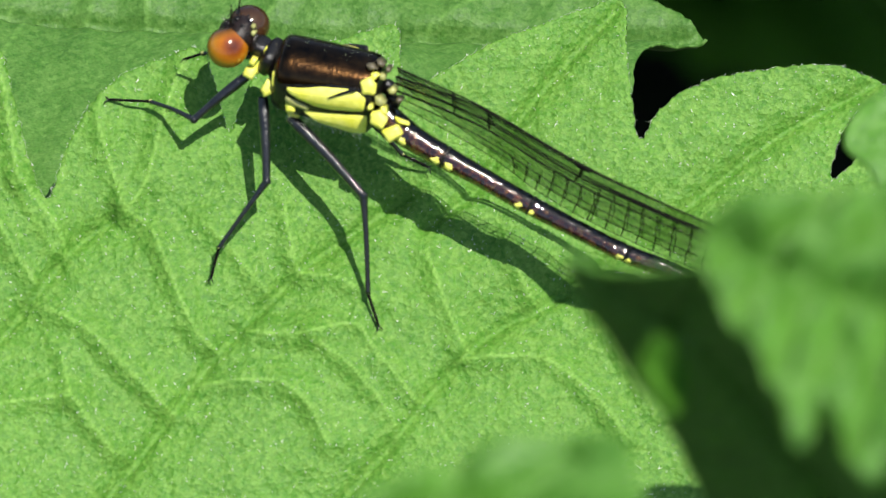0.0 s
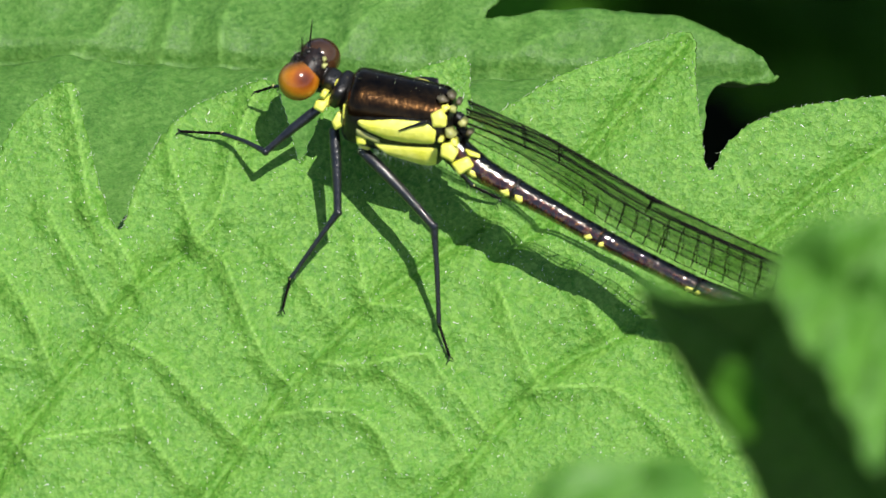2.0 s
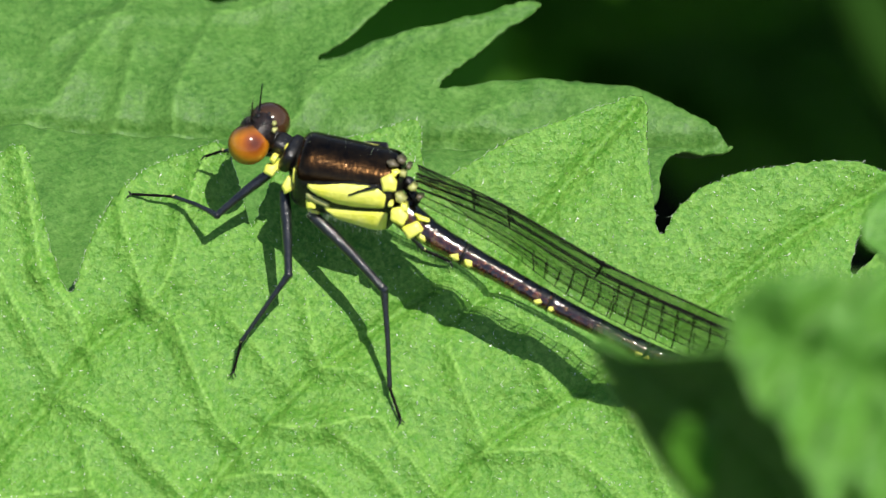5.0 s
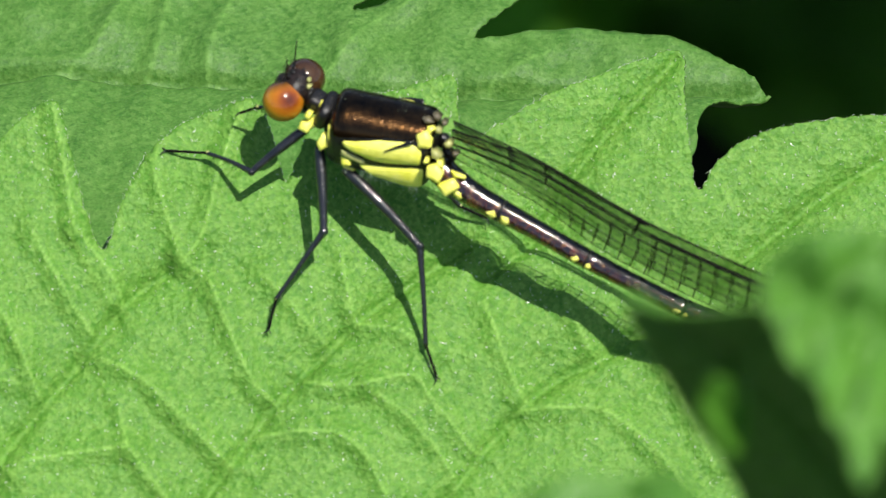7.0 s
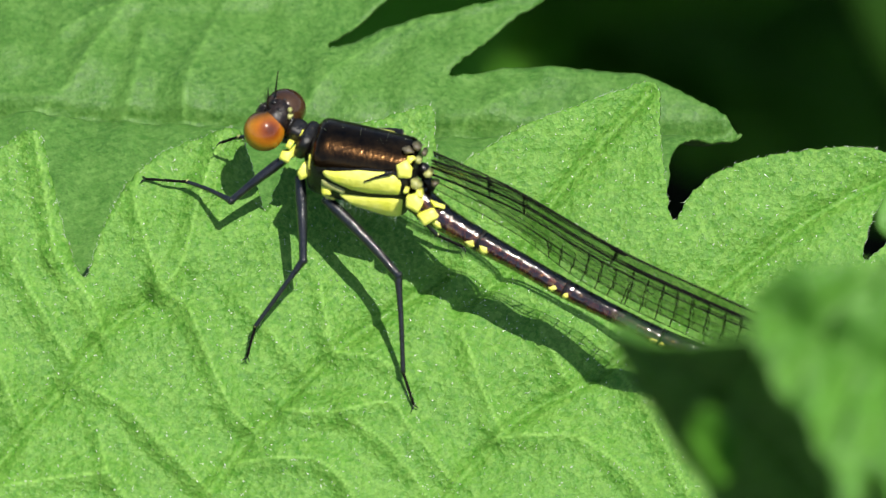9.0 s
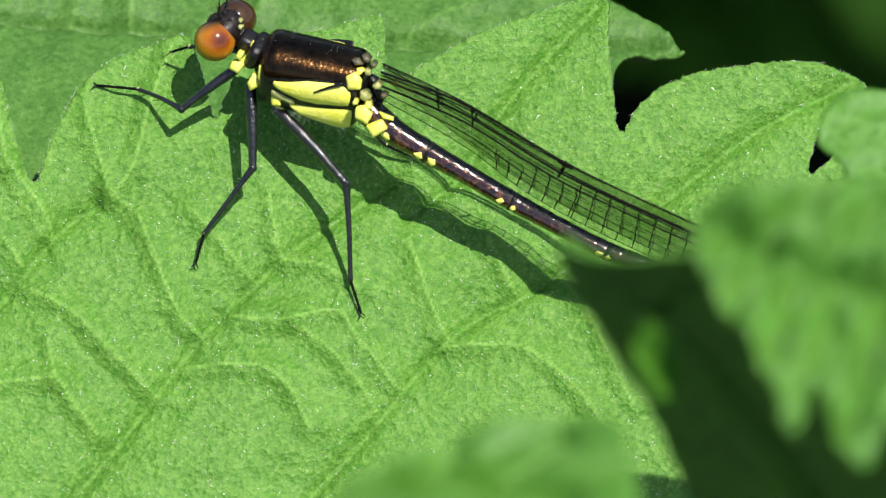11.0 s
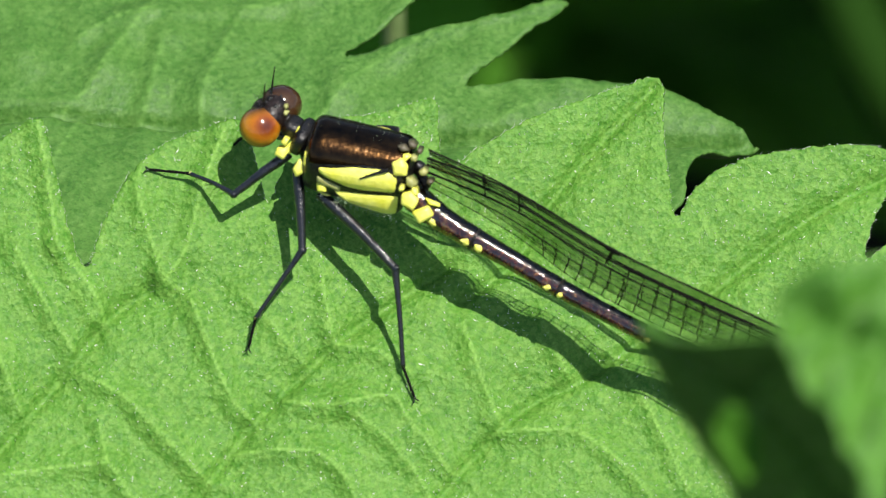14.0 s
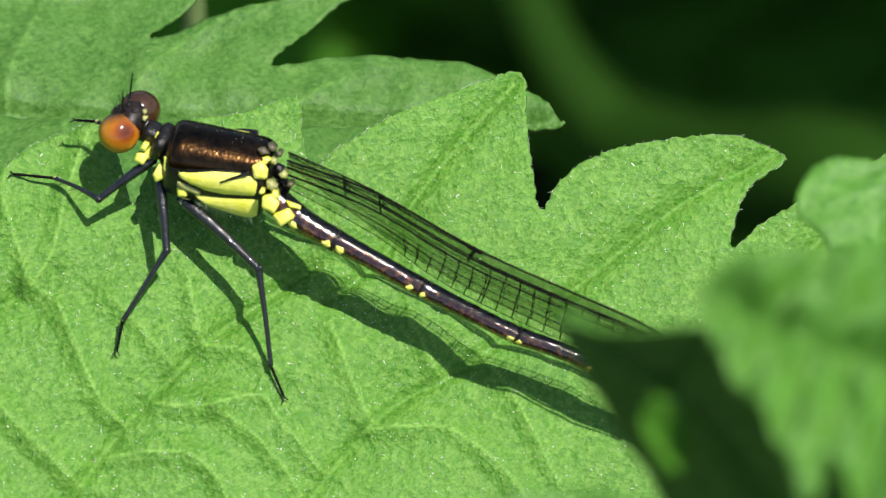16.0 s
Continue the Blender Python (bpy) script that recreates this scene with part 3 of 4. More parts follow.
# ---- the leaf behind and below ----
def lower_leaf():
    plant = tagged(new("leaf"), "large lobed green leaf lying below and behind", "leaf")
    outline = [(9.8, 11.9), (6.0, 8.7), (3.5, 5.5), (1.6, 3.1), (-1.0, 0.1), (1.7, 1.3), (5.9, 2.7), (9.5, 3.8), (7.3, 1.6), (5.5, -0.5), (4.6, -1.7), (7.0, -1.4), (11.0, -1.5),
               (13.6, -2.0), (16.2, -3.3), (17.9, -4.7), (18.2, -5.0), (17.8, -5.1), (16.4, -5.3), (15.2, -6.6), (14.7, -8.0), (14.3, -9.8), (9.5, -14.8), (1.7, -19.3), (-6.1, -21.3), (-15.3, -21.0), (-23.9, -15.6),
               (-24.9, -2.2), (-21.1, 3.6), (-22.6, 7.5), (-17.3, 8.7), (-14.7, 12.3), (-6.5, 11.9), (-1.1, 15.9)]
    veins = [(1.2, [(-23.9, -3.5), (-15.9, -3.1), (-10.6, -3.6), (-7.1, -3.8), (-2.6, -4.4), (5.3, -4.8), (17.8, -4.9)]),
             (0.9, [(-15.4, -3.3), (-13.5, -2.5), (-11.2, 1.5), (-9.4, 4.7)]), (0.8, [(-10.6, -3.5), (-10.2, -2.7), (-9.5, 1.2)]),
             (0.9, [(-7.7, -3.6), (-7.4, -1.5), (-6.2, 1.9), (-5.9, 2.9)]), (0.9, [(-13.4, 1.5), (-11.8, 2.5), (-9.9, 3.1), (-4.8, 3.3), (0, 5.1)]),
             (0.9, [(-2.6, -4.4), (0.0, -0.8), (4.3, 2.3), (8.8, 3.7)]), (0.7, [(4.8, -4.8), (8.0, -2.7)]), (0.7, [(-13.2, -3.5), (-14.7, -7.6)]), (0.7, [(-4.8, -4.0), (-5.5, -8.8)])]
    me, v, edge = blade("blade", outline, veins, LEAF_BACK, 0.22, 0.9, 0.5, None, 12, 0.06, [[(-6.8, 4.6), (-6.0, 5.2), (-4.6, 5.45), (-3.3, 5.3), (-3.1, 4.9), (-4.4, 4.3), (-5.8, 4.2)]], 0.2, ridge=0.3)
    thicken(part("blade", me, plant))
    part("stalk", mesh_of("stalk", *tube([(-23.5, -4, -0.6), (-32, -6, -5), (-38, -6, -50), (-40, -6, -150), (-40, -6, -272)], [1.0, 1.2, 1.5, 1.8, 2.2]), STEM), plant)
    plant.matrix_basis = mm(-4.8, 15.8, -2.0, 2.9, 0, 0)
    return plant


lower = lower_leaf()


PALE_STEM_FOOT = Vector((-5.8, 53, -270))


def pale_stem():
    stalk = tagged(new("plant_stem"), "thin upright pale green stem behind the leaves", "plant stem")
    part("stem", mesh_of("stem", *tube([(0.5, 0, -5), (0.2, 0, 120), (0, 0, 239), (-0.2, 0.3, 300)], [0.9, 0.75, 0.58, 0.45], 10, 8), PALE_GREEN), stalk)
    part("joint", mesh_of("joint", *ball((0.1, 0, 180), (np.array([0.85, 0, 0]), np.array([0, 0.85, 0]), np.array([0, 0, 0.6])), 14, 8), PALE_GREEN), stalk)
    stalk.matrix_basis = Matrix.Translation(PALE_STEM_FOOT * MM)
    return stalk


thin_stem = pale_stem()


# ---- the plant near the lens ----
NEAR_FOOT = Vector((40, -54, -272))


def near_plant():
    plant = tagged(new("leafy_plant"), "leafy green stem with lobed leaves near the lens", "plant")

    def add(name, m, outline, veins, seed, label="", lump=0.12, material=LEAF_FRONT, quilt=1.5):
        me, v, edge = blade(name, outline, [(1.9 * w, line) for w, line in veins], material, 0.2, quilt, 0.2, None, seed, lump=lump, lump_size=1.9)
        ob = part(name, me, plant, label, Matrix.Translation(-NEAR_FOOT * MM) @ m)
        thicken(ob)

    add("leaf", mm(13.8, -77.2, 63.6, 11.7, -6.8, -1.4),
        [(-3.4, 4.6), (-2.3, 5.2), (-0.6, 5.3), (1.4, 5.3), (3.8, 5.1), (6.4, 3.7), (9.0, 0.2), (8.8, -6.5), (6.6, -9.6), (5.2, -8.8), (4.4, -6.6), (3.6, -4.6), (3.1, -6.0), (2.5, -7.6), (1.8, -6.2), (1.2, -4.2), (0.7, -3.4), (0.5, -5.0),
         (0.0, -6.0), (-0.4, -4.8), (-0.7, -3.1), (-1.5, -1.2), (-2.3, 0.3), (-3.0, 1.8), (-3.2, 3.2)],
        [(1.1, [(-3.5, 4.5), (-1.6, 3.7), (0.4, 2.2), (3.7, 0.4), (7.6, -2.5)]), (0.8, [(-2.1, 4.0), (-3.0, 2.0), (-3.9, 1.1)]), (0.8, [(-0.8, 3.2), (-1.7, 1.1), (-2.9, -0.7)]), (0.8, [(0.6, 2.1), (-0.3, -0.7), (-1.2, -4.0)]),
         (0.8, [(1.9, 1.3), (1.1, -1.8), (0.3, -3.4)]), (0.8, [(3.5, 0.4), (2.6, -2.9), (1.9, -6.2)]), (0.8, [(5.1, -0.7), (4.6, -4.0), (3.9, -8.6)]), (0.8, [(-1.2, 3.4), (0.0, 4.2), (1.0, 5.0)]), (0.8, [(1.0, 1.9), (2.4, 3.0), (3.6, 4.6)]),
         (0.8, [(3.6, 0.5), (5.0, 2.0), (6.4, 3.2)])],
        21, "sunlit lobed leaf", 0.42)
    add("leaf", mm(9.0, -66.8, 51.4, 111.7, 3.2, -8.0),
        [(-3.2, 6.4), (-1.9, 7.2), (-0.9, 7.6), (0.2, 8.0), (2.6, 8.6), (5.1, 6.1), (8.6, 0.3), (10.2, -9.4), (7.8, -15.5), (4.6, -16.6), (2.6, -13.5), (0.9, -6.4), (-0.4, -2.6), (-1.4, 0.8)],
        [(1.1, [(-3.0, 6.4), (1.0, 1.8), (4.3, -5.1), (7.8, -14.4)]), (0.8, [(0.6, 2.6), (2.2, 7.0)]), (0.8, [(1.0, 1.8), (0.7, -4.2)])], 22, "hanging leaf turned from the sun", 0.06, quilt=0.25)
    add("leaf", mm(3.8, -81.2, 59.4, 8.7, -5.7, -0.9),
        [(-6.0, -0.5), (-4.8, 0.4), (-2.8, 1.2), (-0.8, 1.8), (1.2, 2.0), (3.7, 1.6), (4.4, -0.3), (4.6, -3.1), (2.0, -5.4), (-4.0, -3.9)],
        [(1.1, [(-6.0, -0.5), (-2.0, -0.1), (2.0, -1.4)]), (0.8, [(-3.6, -0.3), (-2.0, 1.2)]), (0.8, [(-1.1, -0.4), (2.0, 1.3)])], 23, "sunlit leaf tip")
    add("leaf", mm(21.8, -26.2, 24.9, 11.7, -2.8, -0.6),
        [(-4.0, 0.4), (-3.4, 2.2), (-2.1, 2.9), (-0.2, 2.8), (2.2, 2.7), (2.5, 0.9), (4.0, -1.3), (6.2, -3.7), (1.5, -6.5), (-2.0, -4.0), (-2.9, -1.1)],
        [(1.0, [(1.9, 2.5), (0, -1.2), (-0.8, -4.6)])], 24, "sunlit pointed leaf")
    # leaflet tilted to the sun, added in place of a spot of light
    add("leaf", mm(9.2, -74.1, 58.2, 26.6, -2.5, -1.3),
        [(-0.7, 0.9), (0.1, 1.1), (0.8, 0.3), (0.9, -0.7), (0.4, -1.7), (-0.2, -0.9), (-0.6, -0.0)], [(0.7, [(-1.0, 1.0), (0.7, -1.3)])], 25, "leaflet added as the bright spot on the hanging leaf", 0.1, LEAF_SHADE)
    part("stem", mesh_of("stem", *tube([(22, -80, 62), (30, -78, 44), (38, -66, -40), (40, -54, -160), (40, -54, -275)], [0.9, 1.4, 2.0, 2.4, 2.8]), STEM), plant, "", Matrix.Translation(-NEAR_FOOT * MM))
    plant.matrix_basis = Matrix.Translation(NEAR_FOOT * MM)
    return plant


near = near_plant()


# ---- the damselfly ----
FORWARD, LEFT, UP = np.array([-0.927, 0.375, 0.0]), np.array([-0.375, -0.927, 0.0]), np.array([0, 0, 1.0])
FLY_POSE = pose(0, 0, 0, 10.11, 18.27, 3.20)
# the last point is the camera's place in the insect's coordinates
BLADE_NORMAL, BLADE_POINT, CAMERA_POINT = np.array([-0.2435, -0.4039, 0.8818]), np.array([-6.44, -2.12, 1.34]), np.array([-108.9, -276.8, 331.5])
NECK_LINE, WAIST_LINE = np.array([-8.42, 1.08, 4.02]), np.array([-3.76, -0.2, 5.4])


def slide_in_view(p, share=0.85, high=None):
    """Slides a point of the insect along the camera's line of sight to a share of its z, or a given height, above the
    blade.
    """
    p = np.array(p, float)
    way = (CAMERA_POINT - p) / np.linalg.norm(CAMERA_POINT - p)
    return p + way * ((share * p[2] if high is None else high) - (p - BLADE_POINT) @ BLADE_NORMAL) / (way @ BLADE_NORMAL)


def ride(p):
    """Moves a point of the head or thorax along with the body's axis, which is slid along the camera's line of sight.
    """
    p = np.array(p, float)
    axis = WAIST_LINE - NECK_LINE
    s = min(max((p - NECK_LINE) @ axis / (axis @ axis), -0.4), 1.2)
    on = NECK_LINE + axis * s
    return p + slide_in_view(on, high=3.4 + 0.15 * s) - on


NECK, WAIST = ride(NECK_LINE), ride(WAIST_LINE)


def thorax_point(s, a, lift=0.0):
    """A point of the thorax: s along it from the neck, a in degrees from the back down the near side."""
    axis = (WAIST - NECK) / np.linalg.norm(WAIST - NECK)
    up = UP - axis * (UP @ axis)
    up /= np.linalg.norm(up)
    side = LEFT - axis * (LEFT @ axis)
    side /= np.linalg.norm(side)
    fat = (1 - abs(2 * s - 1) ** 14) ** 0.4
    q = radians(a)
    lift = lift + 0.42 * s * fat * max(0.0, -math.cos(q))
    c, n = math.cos(q), math.sin(q)
    box = (abs(c) ** 2.3 + abs(n) ** 2.3) ** (-1 / 2.3)
    return NECK * (1 - s) + WAIST * s + up * c * box * (1.70 * fat + lift) + side * n * box * (1.58 * fat + lift)


def thorax_shell():
    v, f = [], []
    n, k = 28, 36
    for i in range(n + 1):
        s = 0.5 - 0.5 * math.cos(math.pi * (0.02 + 0.96 * i / n))
        for j in range(k):
            v.append(thorax_point(s, 360 * j / k))
    for i in range(n):
        for j in range(k):
            q = (j + 1) % k
            f.append((i * k + j, i * k + q, (i + 1) * k + q, (i + 1) * k + j))
    f += [tuple(range(k))[::-1], tuple(range(n * k, n * k + k))]
    return v, f


def panel(s0, s1, low, high, lift=0.07, n=30, k=14, soft=12):
    """A pillowed plate on the thorax; low and high give its sides in degrees along it."""
    v, f = [], []
    for i in range(n + 1):
        u = i / n
        a, b = low(u), high(u)
        for j in range(k + 1):
            e = min(1.0, soft * min(u, 1 - u)) * min(1.0, soft * 0.5 * min(j, k - j) / k)
            v.append(thorax_point(s0 + (s1 - s0) * u, a + (b - a) * j / k, -0.04 + (lift + 0.04) * e ** 0.5))
    for i in range(n):
        for j in range(k):
            q = i * (k + 1) + j
            f.append((q, q + k + 1, q + k + 2, q + 1))
    return v, f


def scale_plate(c, long, high, seed, deep=0.4, n=None):
    """A small uneven many-cornered plate with worn edges, facing the near side and up."""
    rng = np.random.default_rng(seed)
    n = LEFT * 0.8 + UP * 0.6 if n is None else n
    up = UP - n * (UP @ n)
    up /= np.linalg.norm(up)
    m = int(rng.integers(4, 6))
    turn = (np.arange(m) + rng.uniform(-0.25, 0.25, m)) * 2 * math.pi / m + rng.uniform(0, 6)
    corner = np.stack([np.cos(turn), np.sin(turn)], 1) * rng.uniform(0.9, 1.3, m)[:, None]
    flat = np.concatenate([corner[i] + (corner[(i + 1) % m] - corner[i]) * np.linspace(0.1, 0.9, 4)[:, None] for i in range(m)])
    k = len(flat)
    v = []
    for r, d in ((0.97, -deep), (1.0, -0.02), (0.88, 0.07), (0.5, 0.13)):
        v += [np.array(c) + FORWARD * long * r * x + up * high * r * y + n * d for x, y in flat]
    v.append(np.array(c) + n * 0.15)
    f = [(i * k + j, i * k + (j + 1) % k, (i + 1) * k + (j + 1) % k, (i + 1) * k + j) for i in range(3) for j in range(k)]
    f += [(3 * k + j, 3 * k + (j + 1) % k, 4 * k) for j in range(k)] + [tuple(range(k))[::-1]]
    return v, f


def bristles(name, parent, roots, ways, length, radius, seed, label="fine dark bristles"):
    me = hairs(name, np.asarray(roots, float), np.asarray(ways, float), length, radius, BLACK, seed, 0.35)
    return part(name, me, parent, label, kind="stuff")


def head(fly):
    mid = ride((-9.98, 2.68, 4.21))
    body = part("head", mesh_of("head", *joined([ball(mid, (LEFT * 1.15, FORWARD * 0.72, UP * 0.8)), ball(mid + FORWARD * 0.55 - UP * 0.35, (LEFT * 0.62, FORWARD * 0.45, UP * 0.62))]), BROWN), fly, "dark brown head")
    # spot turned to the camera; far eye turned so the camera sees only brown
    for sgn, c in ((1, (-10.54, 1.91, 3.89)), (-1, (-9.63, 3.20, 4.16))):
        z = Vector((0.07, -0.54, 0.84) if sgn > 0 else (0.25, 0.62, -0.74)).normalized()
        y = Vector((-0.35, 0.74, 0.56) if sgn > 0 else (-0.2, 0.78, 0.59))
        y = (y - z * y.dot(z)).normalized()
        m = mm(*ride(c)) @ Matrix((y.cross(z), y, z)).transposed().to_4x4()
        part("eye", mesh_of("eye", *ball((0, 0, 0), ((0.94, 0, 0), (0, 0.92, 0), (0, 0, 0.92)), 32, 20), EYE), body, "orange compound eye, brown on top", m)
    for sgn in (1, -1):
        root = mid + FORWARD * 0.42 + sgn * LEFT * 0.3 + UP * 0.5
        part("antenna", mesh_of("antenna", *tube([root, root + UP * 0.35 + sgn * LEFT * 0.22 + FORWARD * 0.2, root + UP * 1.5 + sgn * LEFT * 0.3 + FORWARD * 0.5], [0.06, 0.045, 0.018], 6, 4), BLACK), body)
    for k, (d, r) in enumerate((((0.0, 0.42, 0.62), 0.13), ((0.35, 0.05, 0.72), 0.1), ((-0.35, 0.05, 0.72), 0.1))):
        part("ocellus", mesh_of("ocellus", *ball(mid + LEFT * d[0] + FORWARD * d[1] + UP * d[2], np.eye(3) * r, 10, 7), BLACK), body)
    rng = np.random.default_rng(8)
    roots = [mid + FORWARD * rng.uniform(0.2, 0.8) + LEFT * rng.uniform(-0.8, 0.8) + UP * rng.uniform(0.1, 0.6) for _ in range(110)]
    bristles("bristle", body, roots, [FORWARD * 0.7 + UP * 0.6 + LEFT * rng.uniform(-0.4, 0.4) for _ in roots], 0.55, 0.012, 9)
    roots = [mid - FORWARD * 0.3 + FORWARD * rng.uniform(-0.3, 0.2) + LEFT * rng.uniform(-0.7, 0.7) + UP * rng.uniform(0.3, 0.7) for _ in range(40)]
    bristles("bristle", body, roots, [UP for _ in roots], 0.4, 0.012, 10)
    part("neck", mesh_of("neck", *tube([mid - FORWARD * 0.5 - UP * 0.1, ride((-8.91, 1.78, 4.10)), ride((-8.19, 1.21, 4.10))], [0.5, 0.36, 0.7], 12), BLACK), fly)
    for c, ax in (((-8.66, 1.5, 4.35), (0.85, 0.34, 0.66)), ((-9.1, 1.95, 4.3), (0.5, 0.42, 0.42))):
        part("collar", mesh_of("collar", *block(ride(c), (LEFT * ax[0], FORWARD * ax[1], UP * ax[2])), BLACK), fly)
    for k, (c, r, mat) in enumerate((((-9.68, 2.46, 5.0), 0.11, PALE), ((-9.63, 2.19, 4.85), 0.13, PALE), ((-8.95, 1.52, 4.62), 0.17, YELLOW), ((-8.55, 1.62, 4.86), 0.2, PALE_DARK), ((-8.8, 1.1, 4.5), 0.14, PALE))):
        part("neck_plate", mesh_of("neck_plate", *scale_plate(ride(c), r, r * 1.3, 110 + k, 0.3), mat), fly, "small pale neck plate")


def thorax(fly):
    body = part("thorax", mesh_of("thorax", *thorax_shell(), BLACK), fly, "black thorax with yellow sides")
    edge = lambda ss, aa, s0, s1: lambda u: float(np.interp(s0 + (s1 - s0) * u, ss, aa))
    low = edge((0.0, 0.17, 0.33, 0.57, 0.82, 1.0), (70, 67, 61, 52, 48, 48), 0.02, 0.97)
    part("back_plate", mesh_of("back_plate", *panel(0.02, 0.97, lambda u: -low(u), low, 0.05, 40, 36), BRONZE), body, "dark bronze back plate with golden sparkle")
    for sgn in (1, -1):
        top = edge((0.16, 0.28, 0.47, 0.72, 0.8, 0.89), (68, 65, 55, 49, 51, 58), 0.16, 0.89)
        bottom = edge((0.16, 0.2, 0.29, 0.44, 0.6, 0.89), (74, 80, 87, 95, 95, 85), 0.16, 0.89)
        part("side_plate", mesh_of("side_plate", *panel(0.16, 0.89, lambda u: sgn * top(u), lambda u: sgn * bottom(u), 0.16, 40, 16, 6), YELLOW), body, "bright yellow side plate")
        top2 = edge((0.34, 0.48, 0.69, 0.93), (108, 104, 97, 89), 0.34, 0.93)
        bottom2 = edge((0.34, 0.5, 0.7, 0.93), (111, 130, 139, 143), 0.34, 0.93)
        part("side_plate", mesh_of("side_plate", *panel(0.34, 0.93, lambda u: sgn * top2(u), lambda u: sgn * bottom2(u), 0.20, 36, 16, 5), YELLOW), body, "bright yellow side plate")
        mid = edge((0.53, 0.64, 0.8), (71, 60, 46.5), 0.53, 0.8)
        part("stripe", mesh_of("stripe", *panel(0.53, 0.8, lambda u: sgn * (mid(u) - 1.2 - 2.6 * u), lambda u: sgn * (mid(u) + 1.2 + 2.6 * u), 0.21, 24, 6), BLACK), body, "black wedge stripe")
        part("front_plate", mesh_of("front_plate", *panel(0.16, 0.4, lambda u: sgn * (84 + 14 * u), lambda u: sgn * (100 + 8 * u), 0.10, 14, 8, 6), PALE), body, "pale front plate")
        part("lower_plate", mesh_of("lower_plate", *panel(0.2, 0.9, lambda u: sgn * 144, lambda u: sgn * 170, 0.04), LEG), body, "grey-black lower plate")
    for k, (c, long, high, mat, label) in enumerate((((-4.80, -0.94, 6.46), 0.42, 0.36, YELLOW, "yellow wing-base plate"), ((-4.72, -0.14, 6.86), 0.3, 0.2, PALE_DARK, "grey-brown wing-base plate"), ((-4.55, -0.44, 6.66), 0.2, 0.2, YELLOW, "yellow wing-base plate"),
                                                     ((-4.36, 0.10, 6.96), 0.24, 0.16, PALE_DARK, "grey-brown wing-base plate"), ((-4.12, -1.40, 6.16), 0.28, 0.24, PALE, "pale wing-base plate"), ((-4.02, -1.97, 5.56), 0.44, 0.42, YELLOW, "yellow wing-base plate"),
                                                     ((-4.56, -1.77, 6.06), 0.15, 0.15, YELLOW, "yellow wing-base plate"), ((-3.89, -1.69, 5.96), 0.2, 0.18, YELLOW, "yellow wing-base plate"), ((-3.60, -0.81, 6.36), 0.22, 0.2, PALE, "pale wing-base plate"),
                                                     ((-4.18, -0.37, 6.66), 0.18, 0.16, PALE, "pale wing-base plate"), ((-3.23, -1.07, 6.12), 0.16, 0.14, PALE_DARK, "grey-brown wing-base plate"), ((-3.95, -0.05, 6.8), 0.14, 0.13, PALE_DARK, "grey-brown wing-base plate"))):
        part("wing_base_plate", mesh_of("wing_base_plate", *scale_plate(ride(c) + np.array([-0.08, -0.19, 0.22]), long, high, 80 + k, 0.9), mat), body, label)
    for k, (c, r) in enumerate((((-4.5, -0.2, 5.75), 0.62), ((-4.2, 0.25, 6.05), 0.5), ((-3.9, -0.9, 5.3), 0.62), ((-3.55, -0.2, 5.75), 0.45), ((-3.3, -0.6, 5.4), 0.46), ((-4.32, 0.62, 6.45), 0.26))):
        part("wing_hinge", mesh_of("wing_hinge", *block(ride(c), (FORWARD * r * 0.8 + UP * 0.1, UP * r * 0.8, LEFT * r * 0.55)), BLACK), body, "black wing hinge")
    for c, r in (((-9.41, 1.09, 4.22), 0.2), ((-9.05, 1.08, 3.92), 0.26), ((-9.46, 0.87, 3.72), 0.3), ((-8.4, -0.1, 4.74), 0.42), ((-8.67, -0.05, 3.95), 0.32), ((-7.21, -0.45, 3.22), 0.3), ((-7.6, -0.8, 3.9), 0.3), ((-8.87, 1.54, 4.52), 0.18)):
        part("leg_base", mesh_of("leg_base", *scale_plate(ride(c), r, r * 1.1, int(-c[0] * 100), 0.6), YELLOW), body, "yellow leg base")
    rng = np.random.default_rng(31)
    roots = [thorax_point(rng.uniform(0.05, 0.95), rng.uniform(-60, 5), 0.05) for _ in range(50)]
    c = (NECK + WAIST) / 2
    me = hairs("pale_hair", np.array(roots), np.array([(r - c) / np.linalg.norm(r - c) for r in roots]), 0.2, 0.004, HAIR, 32, 0.4)
    part("pale_hair", me, body, "fine pale hairs", kind="stuff")
    rng = np.random.default_rng(58)
    low = [thorax_point(rng.uniform(0.2, 0.9), rng.uniform(112, 160)) for k in range(150)]
    middle = (NECK + WAIST) / 2
    fringe = [(p - middle) * np.array([0.25, 1.0, 1.0]) + FORWARD * rng.uniform(-0.3, 0.3) for p in low]
    fringe = [w / np.linalg.norm(w) for w in fringe]
    part("underside_hair", hairs("underside_hair", np.array(low), np.array(fringe), 0.5, 0.006, HAIR, 59, 0.25), fly, "fine pale hairs under the thorax", kind="stuff")


def ripple(before, r, after, long, seed):
    """Radii along a segment: it narrows from the one before, swells a little at its end, with shallow uneven rings."""
    rng = np.random.default_rng(70 + seed)
    u = np.linspace(0, 1, max(12, round(long * 26)))
    body = np.interp(u, [0, 0.05, 0.35, 0.7, 0.95, 1], [before, before * 1.02, r, r * 0.97, after * 1.04, after * 1.0])
    return list(body + 0.006 * np.sin(2 * math.pi * u * long / 0.9 + rng.uniform(0, 6)) + 0.0008 * np.sin(2 * math.pi * u * long / 0.27 + rng.uniform(0, 6)))


